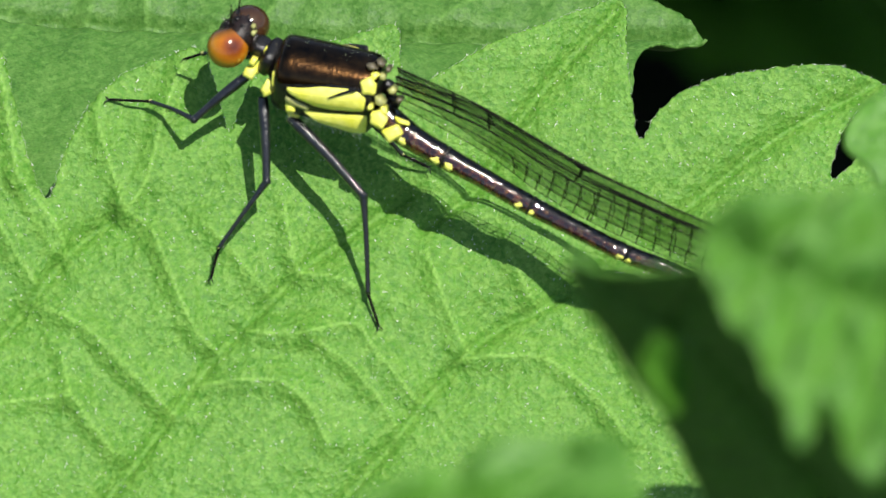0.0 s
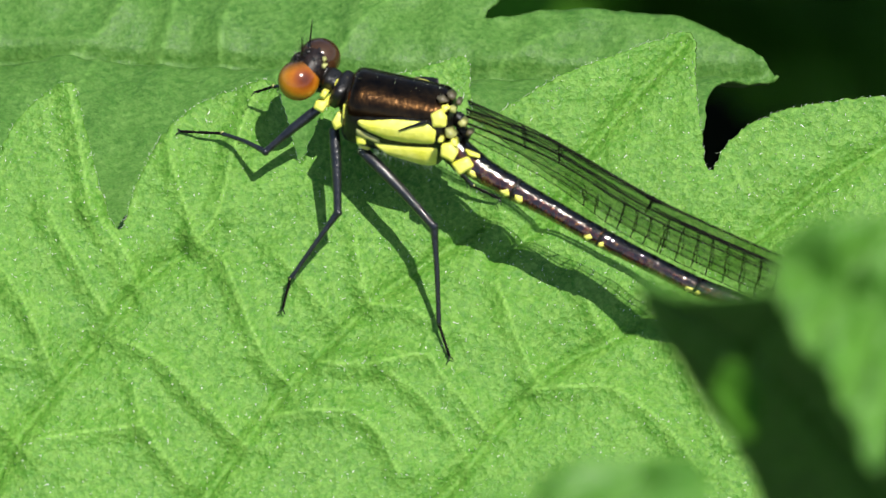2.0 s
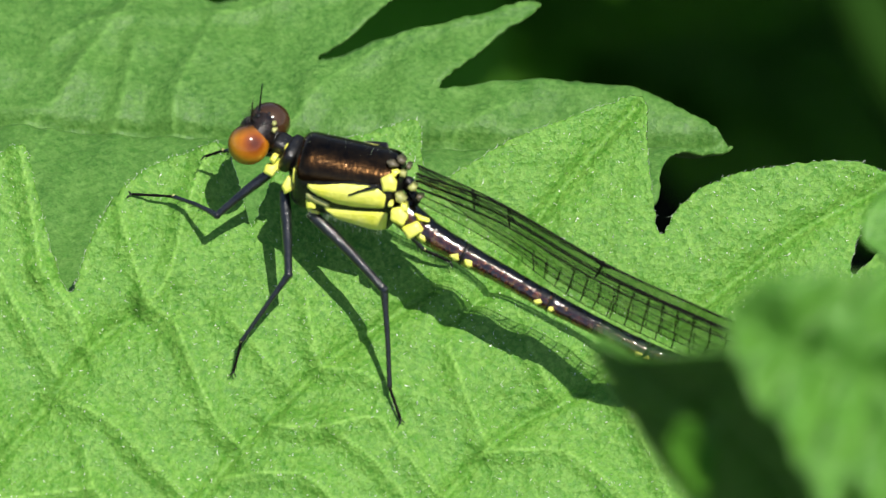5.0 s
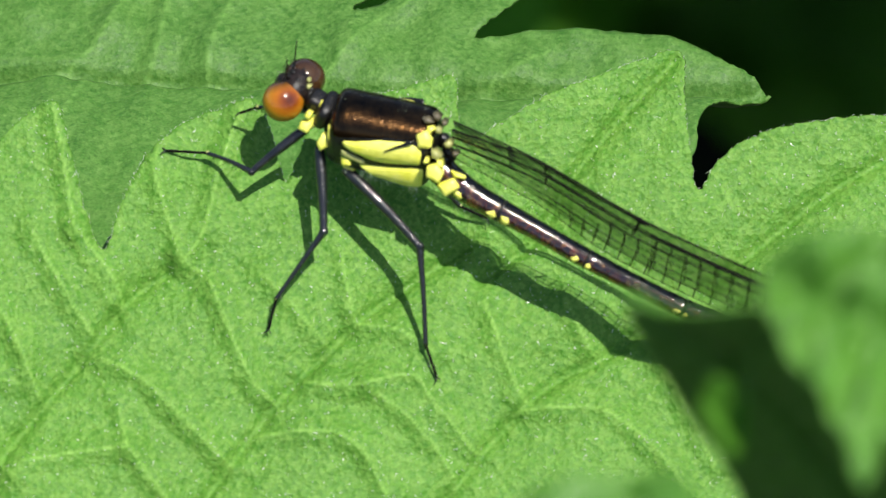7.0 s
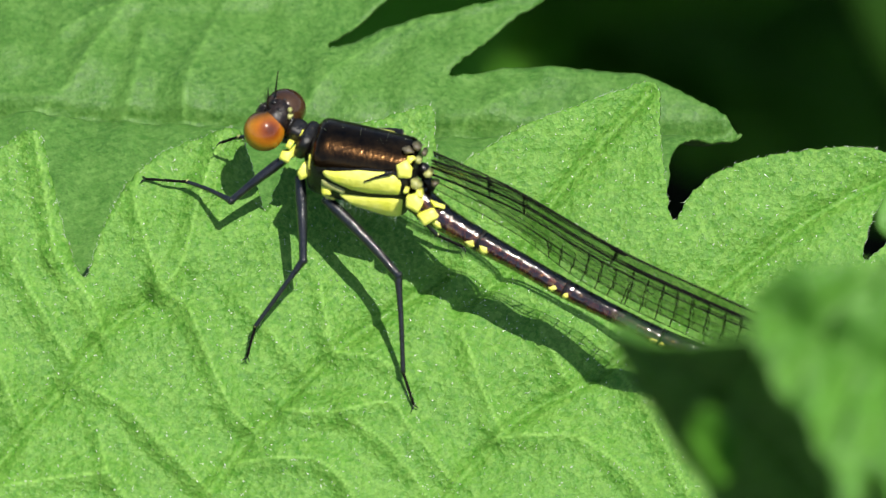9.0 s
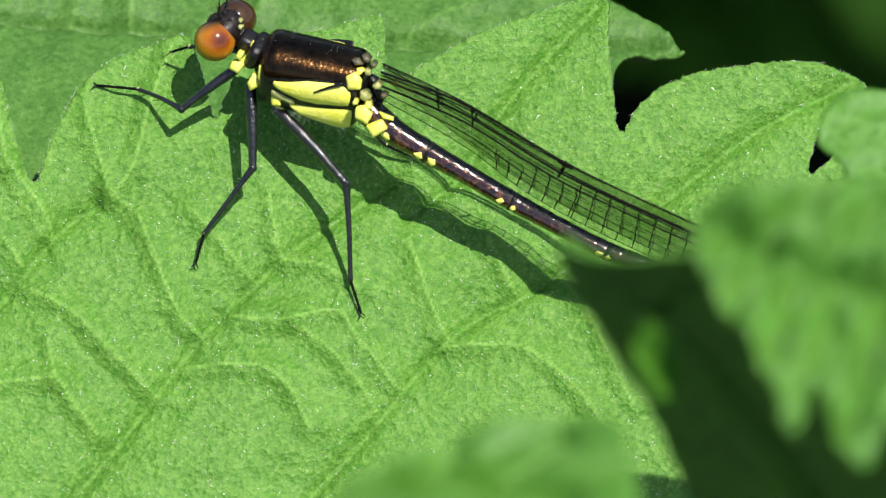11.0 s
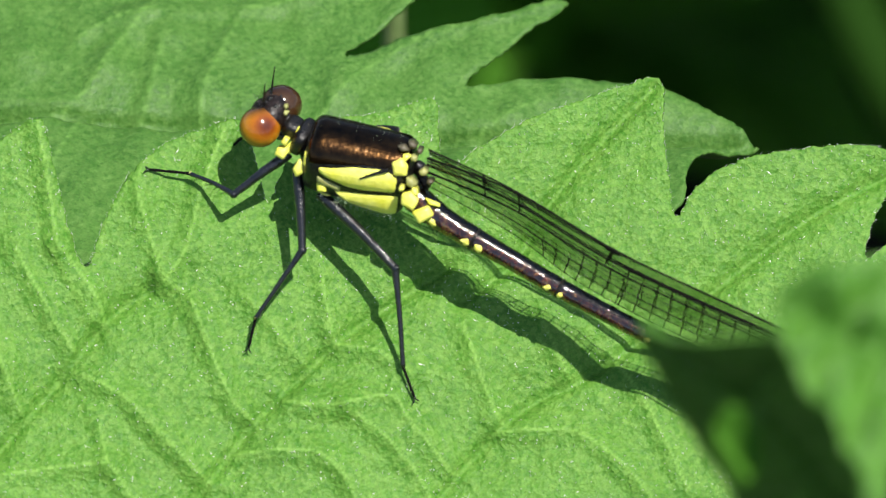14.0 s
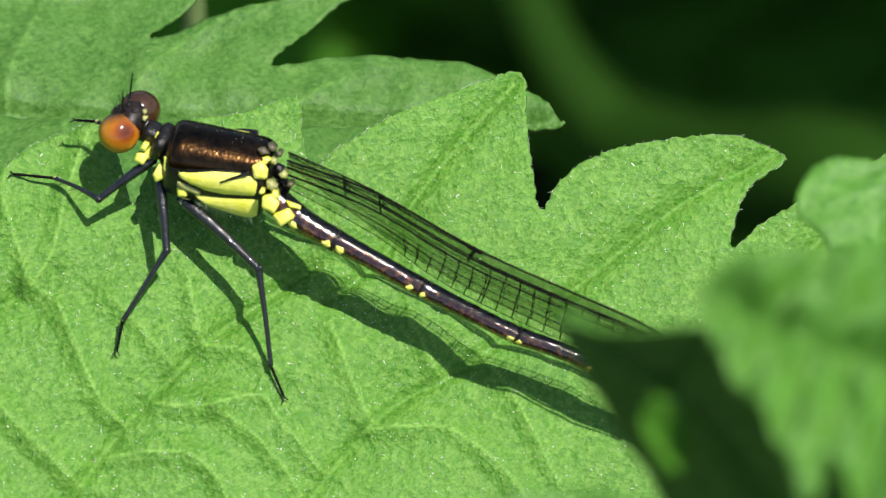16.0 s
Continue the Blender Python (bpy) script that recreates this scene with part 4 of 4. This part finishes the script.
def abdomen(fly):
    line = spline([slide_in_view(p, 0.76) for p in ((-3.51, -0.85, 4.64), (-2.23, -1.79, 4.66), (-0.61, -2.58, 4.65), (0.98, -3.30, 4.69), (3.24, -4.37, 4.71), (6.08, -5.44, 4.65), (7.97, -6.06, 4.60), (10.02, -6.45, 4.55), (12.33, -7.20, 4.47), (17.53, -8.97, 4.22))], 16)
    far = np.concatenate([[0], np.cumsum(np.linalg.norm(np.diff(line, axis=0), axis=1))])
    at = lambda s: np.array([np.interp(s, far, line[:, k]) for k in range(3)])
    cuts = [0.0, 1.15, 3.3, 7.7, 12.5, 16.2, 18.4, 19.8, 20.8, far[-1]]
    for n, (a, b) in enumerate(zip(cuts[:-1], cuts[1:])):
        size = [0.66, 0.58, 0.47, 0.42, 0.40, 0.40, 0.42, 0.45, 0.42]
        r = size[n]
        before, after = (r + size[max(n - 1, 0)]) / 2, (r + size[min(n + 1, 8)]) / 2
        pts = [at(s) for s in np.linspace(a, b, 9)]
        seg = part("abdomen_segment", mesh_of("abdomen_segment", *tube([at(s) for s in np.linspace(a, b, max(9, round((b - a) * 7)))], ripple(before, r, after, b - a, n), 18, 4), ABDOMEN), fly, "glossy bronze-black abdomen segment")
        way = (pts[-1] - pts[0]) / np.linalg.norm(pts[-1] - pts[0])
        side = np.cross(UP, way)
        side = side if side @ LEFT > 0 else -side
        ends = [] if n == 0 else [(0.90, 0.23, 0.23), (0.10, 0.26, 0.2)] if n < 3 else [(0.955, 0.19, 0.17), (0.045, 0.15, 0.16)] if n < 5 else [(0.06, 0.14, 0.2)]
        for u, ww, hh in ends:
            c = at(a + (b - a) * u)
            r = float(np.interp(u, [0, 0.35, 0.7, 1], [before, size[n], size[n] * 0.97, after]))
            face = side * 0.98 + UP * 0.2
            part("yellow_spot", mesh_of("yellow_spot", *scale_plate(c + face * (r - 0.05) - UP * r * 0.05, ww, hh, 90 + 3 * n + int(u > 0.5), 0.15, face), YELLOW), seg, "pale yellow spot")
        if n > 1:
            part("joint_ring", mesh_of("joint_ring", *tube([at(a + 0.0), at(a + 0.14)], [before * 1.05, before * 1.04], 16, 2), BLACK), seg)
    part("first_ring_plate", mesh_of("first_ring_plate", *scale_plate(ride((-3.42, -2.5, 5.44)), 0.5, 0.5, 97), YELLOW), fly, "yellow plate at the abdomen's base")
    part("first_ring_plate", mesh_of("first_ring_plate", *scale_plate(ride((-2.99, -1.98, 5.8)), 0.42, 0.18, 98, 0.2), YELLOW), fly, "yellow plate at the abdomen's base")


LEGS = []


def leg(fly, hip, knee, shin, foot, radius=1.0, label="blue-black jointed leg"):
    """One leg, turning about its foot: thigh, shank, foot with claws, spines."""
    hip, knee, shin, foot = ride(hip), slide_in_view(knee), slide_in_view(shin), slide_in_view(foot)
    o = foot
    radius *= 1.14
    bend = lambda a, b, k: (a + b) / 2 + np.array([0, 0, k])
    thigh = part("leg", mesh_of("leg", *tube([hip - o, bend(hip, knee, 0.12) - o, knee - o], [0.2 * radius, 0.235 * radius, 0.21 * radius, 0.17 * radius, 0.16 * radius], 12, 9), LEG), fly, label, mm(*o))
    part("shank", mesh_of("shank", *tube([knee - o, bend(knee, shin, 0.1) - o, shin - o], [0.17 * radius, 0.115 * radius, 0.1 * radius, 0.09 * radius, 0.1 * radius], 10, 9), LEG), thigh)
    part("knee", mesh_of("knee", *ball(knee - o, np.eye(3) * 0.185 * radius, 12, 8), LEG), thigh)
    mid1, mid2 = shin + (foot - shin) * 0.35, shin + (foot - shin) * 0.7
    part("foot", mesh_of("foot", *tube([shin - o, mid1 - o, mid2 - o, foot - o], [0.085, 0.06, 0.07, 0.055, 0.07, 0.05], 8, 5), VEIN), thigh)
    # a pale ball added for the glint at the shank's end
    part("ankle_glint", mesh_of("ankle_glint", *ball(shin - o + UP * 0.05, np.eye(3) * 0.085, 10, 7), PALE), thigh, "pale ball added as a glint above the foot")
    way = (foot - shin) / np.linalg.norm(foot - shin)
    side = np.cross(way, UP)
    for sgn in (1, -1):
        part("claw", mesh_of("claw", *tube([foot - o, foot - o + way * 0.14 + sgn * side * 0.13, foot - o + way * 0.2 + sgn * side * 0.26 - UP * 0.08], [0.035, 0.03, 0.012], 6, 4), BLACK), thigh)
    roots, ways = [], []
    for a, b, n in ((hip, knee, 10), (knee, shin, 22), (shin, foot, 8)):
        d = (b - a) / np.linalg.norm(b - a)
        across = np.cross(d, UP)
        across /= np.linalg.norm(across)
        for k in range(n):
            s = 1 if k % 2 else -1
            roots.append(a + (b - a) * (0.12 + 0.86 * k / n) - o)
            ways.append(s * across * 0.8 + d * 0.75 - UP * 0.25)
    bristles("spine", thigh, roots, ways, 0.46, 0.02, 40 + len(LEGS), "fine black spines")
    LEGS.append((thigh, o, hip - o))
    return thigh


def wing(fly, lead, trail, seed, thick=0.74):
    """A clear wing between its front and rear edge lines, with long veins and cross veins."""
    front, rear = spline(lead, 20), spline(trail, 20)
    n = len(front) - 1

    def at(u, c):
        k = u * n
        i = min(int(k), n - 1)
        a = front[i] + (front[i + 1] - front[i]) * (k - i)
        b = rear[i] + (rear[i + 1] - rear[i]) * (k - i)
        ridge = 0.07 * math.sin(c * 40) * (1 - c)
        return a + (b - a) * c + LEFT * ridge

    v, f = [], []
    m, k = 60, 10
    for i in range(m + 1):
        for j in range(k + 1):
            v.append(at(i / m, j / k))
    for i in range(m):
        for j in range(k):
            q = i * (k + 1) + j
            f.append((q, q + k + 1, q + k + 2, q + 1))
    sheet = part("wing", mesh_of("wing", v, f, MEMBRANE), fly, "clear wing with black veins")
    sheet.visible_shadow = True
    # long veins: where they start and end along the wing, and across it at start, middle and end
    long_veins = ((0, 1, 0, 0, 0, 0.056), (0, 0.41, 0.14, 0.10, 0.0, 0.036), (0, 1, 0.28, 0.20, 0.16, 0.064), (0.38, 1, 0.22, 0.27, 0.28, 0.046), (0.0, 1, 0.50, 0.39, 0.40, 0.052),
                  (0.3, 1, 0.44, 0.54, 0.62, 0.020), (0.0, 0.9, 0.74, 0.66, 0.82, 0.026), (0.2, 0.95, 0.80, 0.82, 0.95, 0.018), (0.02, 1, 1, 1, 1, 0.020))
    lines = []
    for a, b, c0, c1, c2, r in long_veins:
        us, r = np.linspace(a, b, 16), r * thick
        cs = [c0 * (1 - t) * (1 - 2 * t) + 4 * c1 * t * (1 - t) + c2 * t * (2 * t - 1) for t in np.linspace(0, 1, 16)]
        lines.append((us, cs))
        part("wing_vein", mesh_of("wing_vein", *tube([at(u, min(max(c, 0), 1)) for u, c in zip(us, cs)], [r, r * 0.85, r * 0.7], 6, 3), VEIN), sheet)
    rng = np.random.default_rng(seed)
    cross = []
    for i in range(len(lines) - 1):
        (ua, ca), (ub, cb) = lines[i], lines[i + 1]
        lo, hi = max(ua[0], ub[0]) + 0.02, min(ua[-1], ub[-1])
        ladder = list(np.arange(0.445, 0.99, 0.037)) + ([0.14, 0.215] if i < 3 else list(np.arange(0.2, 0.44, 0.034)) if i > 3 else [0.25, 0.34])
        for u in ladder:
            if not lo < u < hi:
                continue
            u = u + 0.008 * i + rng.uniform(-0.002, 0.002)
            p, q = at(u, float(np.clip(np.interp(u, ua, ca), 0, 1))), at(u + 0.008, float(np.clip(np.interp(u + 0.008, ub, cb), 0, 1)))
            cross.append(tube([p, q], [0.032 * thick, 0.027 * thick], 4, 1))
    for u in (0.14, 0.215):
        cross.append(tube([at(u, 0), at(u + 0.004, 0.45)], [0.034, 0.034], 5, 1))
    part("cross_vein", mesh_of("cross_vein", *joined(cross), VEIN), sheet, "net of fine cross veins", kind="stuff")
    part("wing_node", mesh_of("wing_node", *joined([ball(at(0.41, 0.02), (at(0.43, 0) - at(0.41, 0), LEFT * 0.06, UP * 0.09), 10, 6), tube([at(0.41, 0), at(0.415, 0.16), at(0.418, 0.34)], [0.06, 0.055, 0.035], 6, 3)]), VEIN), sheet, "thickened wing node")


def wings(fly):
    near_pair, far_pair = (([(-3.36, 0.26, 6.1), (-0.20, -2.60, 8.48), (3.90, -5.87, 9.84), (7.49, -7.45, 10.28), (11.34, -8.63, 10.28), (13.56, -9.15, 9.85)],
                 [(-3.0, -0.1, 4.75), (1.17, -1.59, 4.42), (4.49, -2.98, 3.73), (8.28, -4.46, 3.68), (12.19, -5.70, 4.00), (14.14, -8.03, 7.64)]), ([(-3.25, 0.93, 5.91), (0.63, -0.45, 6.04), (5.12, -2.81, 6.30), (8.89, -4.15, 6.32), (12.76, -5.36, 6.32), (14.86, -5.82, 5.78)],
                [(-2.92, 0.69, 5.22), (1.54, -0.56, 3.59), (4.99, -1.84, 2.86), (8.90, -3.29, 2.75), (12.71, -4.48, 3.06), (15.12, -5.38, 4.70)]))
    near_pair, far_pair = ([[slide_in_view(p) for p in line] for line in pair] for pair in (near_pair, far_pair))
    wing(fly, *near_pair, 51, 1.0)
    wing(fly, *far_pair, 52, 0.4)
    # a hind wing lies close behind, a little lower
    slip = -LEFT * 0.16 - UP * 0.12
    wing(fly, [np.array(p) + slip for p in far_pair[0]], [np.array(p) + slip - UP * 0.1 for p in far_pair[1]], 53, 0.26)


def damselfly():
    fly = tagged(new("damselfly"), "black and yellow damselfly with orange eyes on a leaf", "damselfly")
    fly.matrix_basis = FLY_POSE
    head(fly)
    thorax(fly)
    abdomen(fly)
    wings(fly)
    leg(fly, (-9.18, 1.23, 3.19), (-11.41, -0.94, 2.11), (-13.02, 0.95, 0.59), (-14.80, 1.07, 0.09), 0.9)
    leg(fly, (-8.56, 0.52, 3.02), (-8.16, -3.76, 2.43), (-9.81, -6.64, 0.65), (-9.97, -7.92, 0.11))
    leg(fly, (-7.38, -0.41, 2.92), (-3.91, -4.06, 3.02), (-2.85, -7.55, 0.59), (-2.18, -8.85, 0.11), 1.08)
    leg(fly, (-8.62, 2.34, 3.24), (-10.72, 2.54, 2.38), (-11.23, 2.69, 2.21), (-11.79, 2.87, 1.40), 0.8, "blue-black foreleg held forward")
    leg(fly, (-7.55, 1.85, 3.13), (-5.8, 3.3, 1.8), (-5.5, 3.0, 0.54), (-5.3, 2.9, 0.11))
    leg(fly, (-6.30, 1.24, 3.13), (-3.6, 1.0, 2.2), (-1.2, 0.7, 0.6), (0.2, 0.75, 0.11))
    return fly


fly = damselfly()


# ---- the beetle that flies past ----
def shell_half(line, across, wide, dome):
    """A raised wing case: a domed, tapering shell along a line."""
    mid = spline(line, 8)
    n, k = len(mid) - 1, 10
    across = np.array(across, float)
    across /= np.linalg.norm(across)
    v, f = [], []
    for i, p in enumerate(mid):
        u = i / n
        d = mid[min(i + 1, n)] - mid[max(i - 1, 0)]
        out = np.cross(d / np.linalg.norm(d), across)
        w = wide * max(0.05, math.sin(math.pi * (0.12 + 0.86 * u))) ** 0.6
        for j in range(k + 1):
            c = 2 * j / k - 1
            v.append(p + across * w * c + out * dome * w * (1 - c * c))
    for i in range(n):
        for j in range(k):
            q = i * (k + 1) + j
            f.append((q, q + k + 1, q + k + 2, q + 1))
    return v, f


def flying_beetle():
    bug = tagged(new("beetle"), "orange beetle in flight with raised wing cases", "beetle")
    down = np.array([0.43, -0.9, 0.0])
    side = np.array([0.9, 0.43, 0.0])
    part("abdomen", mesh_of("abdomen", *ball((-0.15, 0.35, -0.2), (side * 1.75, down * 2.3, np.array([0, 0, 1.3])), 28, 18), BEETLE_BODY), bug, "red-brown abdomen")
    part("thorax", mesh_of("thorax", *ball((0.55, -1.3, 0.25), (side * 1.65, down * 1.2, np.array([0, 0, 1.15])), 24, 14), BEETLE_BROWN), bug, "red-brown thorax")
    part("head", mesh_of("head", *ball((1.05, -2.45, 0.3), (side * 0.95, down * 0.7, np.array([0, 0, 0.75])), 20, 12), BEETLE_DARK), bug, "dark brown head")
    for sgn in (1, -1):
        c = np.array([1.05, -2.5, 0.55]) + side * 0.8 * sgn
        part("eye", mesh_of("eye", *ball(c, np.eye(3) * 0.25, 12, 8), BLACK), bug)
        part("antenna", mesh_of("antenna", *tube([c + down * 0.3, c + down * 0.9 + side * 0.4 * sgn, c + down * 1.3 + side * 0.9 * sgn], [0.06, 0.06, 0.1], 6, 4), BEETLE_DARK), bug)
    cases = (([(-0.9, 2.2, 0.2), (-2.2, 2.9, 0.9), (-3.9, 2.5, 1.1), (-5.3, 0.9, 0.8)], (0.25, 0.75, -0.6)), ([(0.3, 2.5, 0.2), (1.7, 3.4, 0.9), (3.4, 3.3, 1.1), (5.0, 2.5, 0.8)], (-0.15, 0.8, -0.6)))
    for line, across in cases:
        ob = part("wing_case", mesh_of("wing_case", *shell_half(line, across, 1.0, 0.55), BEETLE), bug, "raised glossy orange wing case")
        thicken(ob, 0.12)
    for tip, mid in (((-9.8, -3.6, -0.6), (-5.0, -2.0, 0.2)), ((5.2, -1.6, -7.5), (3.2, -0.6, -3.6))):
        part("wing", mesh_of("wing", *shell_half([(-0.8 if tip[0] < 0 else 0.9, 0.0, -0.3), mid, tip], (0.28, -0.9, 0.3), 1.35, 0.08), SMOKY), bug, "smoky clear hind wing")
    for k in range(3):
        for sgn in (1, -1):
            a = np.array([0.4, -0.6, -0.5]) + down * (k - 1) * 0.8 + side * sgn * 1.2
            part("leg", mesh_of("leg", *tube([a, a + side * sgn * 0.7 + np.array([0, 0, -0.9]), a + side * sgn * 0.3 + down * 0.5 + np.array([0, 0, -1.8])], [0.16, 0.13, 0.08], 7, 4), BEETLE_DARK), bug)
    for ob in bug.children:
        ob.data.transform(Matrix.Scale(0.927, 4))
    return bug


beetle = flying_beetle()


# ---- what moves ----
def motions():
    # wind sway fitted to the camera's view; the near plant leans about its foot
    rows = ((0, 0), (2.5, -0.04), (5, -0.075), (7.5, -0.06), (8.2, -0.06), (10.4, -0.11), (11.5, -0.14), (12.5, -0.04), (13.5, -0.04), (14, 0.02), (14.5, 0.126), (15, 0.17), (15.5, 0.17), (16, 0.29))
    walk(near, [(t, Matrix.Translation(NEAR_FOOT * MM) @ pose(0, 0, 0, 0, a, 0)) for t, a in rows])
    rows = ((0, -0.29, 1.25), (1, -0.2, 1.0), (2.5, -0.1, 1.1), (3.5, 0, 1.05), (5, 0.02, 0.8), (7.5, -0.05, 1.05), (8.2, -0.12, 0.93), (10.4, -0.1, 0.43), (11, -0.3, 0.5), (12, 0.25, 0.3), (12.5, 0, 0),
            (13, -0.08, 0.2), (13.5, 0.08, -0.4), (14, 0.55, -0.1), (14.5, 0.31, 0.15), (15, -0.65, 0.4), (15.5, -0.94, 0.3), (16, -2.0, 0.8))
    walk(lower, [(t, mm(-4.8 + x, 15.8 + 0.67 * y, -2.0 + 0.74 * y, 2.9, 0, 0)) for t, x, y in rows])
    rows = ((0, 1.0, 0.5), (2.5, 1.5, 0.8), (3.5, 0.0, 0.0), (4.0, 3.3, 1.2), (4.5, 3.9, 2.1), (8, 4.5, 3.3), (11.5, 5.0, 4.6), (13.5, 4.2, 4.6), (15, 0.5, 4.6), (15.5, -6.2, 4.2), (16, -7.7, 5.5))
    walk(back_stem, [(t, Matrix.Translation((STEM_FOOT + Vector((x, -0.67 * y, -0.743 * y))) * MM)) for t, x, y in rows])
    # slid aside at first so that the leaves hide it from the camera
    rows = ((0, -2.2, 0.2), (11, -2.4, 0.2), (12.5, -1.6, 0.2), (13.5, 2.6, 0.2), (14.5, 2.8, 0.1), (15, 2.9, 0), (15.5, 4.0, 0), (16, 0, 0))
    walk(thin_stem, [(t, Matrix.Translation((PALE_STEM_FOOT + Vector((x, y, 0))) * MM)) for t, x, y in rows])
    # the beetle shoots past close to the lens and settles on the soil in front
    rows = ((0.0, 14.99, -7.4, 95.2), (0.4, 5.44, -45.5, 53.7), (0.5, 3.06, -55.1, 43.4), (0.6, 0.68, -64.6, 33.0), (1.0, -10.00, -104.0, -13.0), (2.0, -40.00, -195.0, -123.0), (3.2, -70.00, -290.0, -240.0), (3.6, -74.00, -300.0, -254.0), (16.0, -74.00, -300.0, -254.0))
    walk(beetle, [(t, mm(x, y, z, 47.45, 0.18, 0.2)) for t, x, y, z in rows])
    # the insect shifts its weight, its feet stay; the far foreleg is drawn in, then lifted
    rows = ((0, 0.14, 0.26), (2.5, 0.11, 0.18), (5, 0.03, 0.11), (8, 0.07, 0.06), (10.3, 0.12, 0.0), (11.5, 0.06, -0.1), (12.5, 0.04, -0.09), (13, -0.11, 0.06), (13.5, -0.17, -0.07), (14, -0.25, -0.21), (14.5, -0.29, -0.21), (15, -0.51, 0.0), (15.5, -0.41, -0.14), (16, -0.47, -0.42))
    turn_in = FLY_POSE.to_3x3().transposed()
    walk(fly, [(t, mm(x, 0, z) @ FLY_POSE) for t, x, z in rows])
    for k, (ob, foot, hip) in enumerate(LEGS):
        if k == 3:
            continue
        keys = []
        for t, x, z in rows:
            d = np.array(turn_in @ Vector((x, 0.0, z)))
            turn = Vector(hip).rotation_difference(Vector(hip + d)).to_matrix().to_4x4()
            keys.append((t, mm(*(foot - d)) @ turn))
        walk(ob, keys)
    ob, foot, hip = LEGS[3]
    joint = Matrix.Translation(Vector(hip) * MM)
    lift = lambda a, b: mm(*foot) @ joint @ pose(0, 0, 0, 0, 0, b) @ Matrix.Rotation(radians(a), 4, Vector(LEFT)) @ joint.inverted()
    walk(ob, [(0, lift(0, 0)), (12.8, lift(0, 0)), (13.4, lift(12, -8)), (14, lift(20, -20)), (15.4, lift(20, -20)), (16, lift(-20, -4))])


motions()
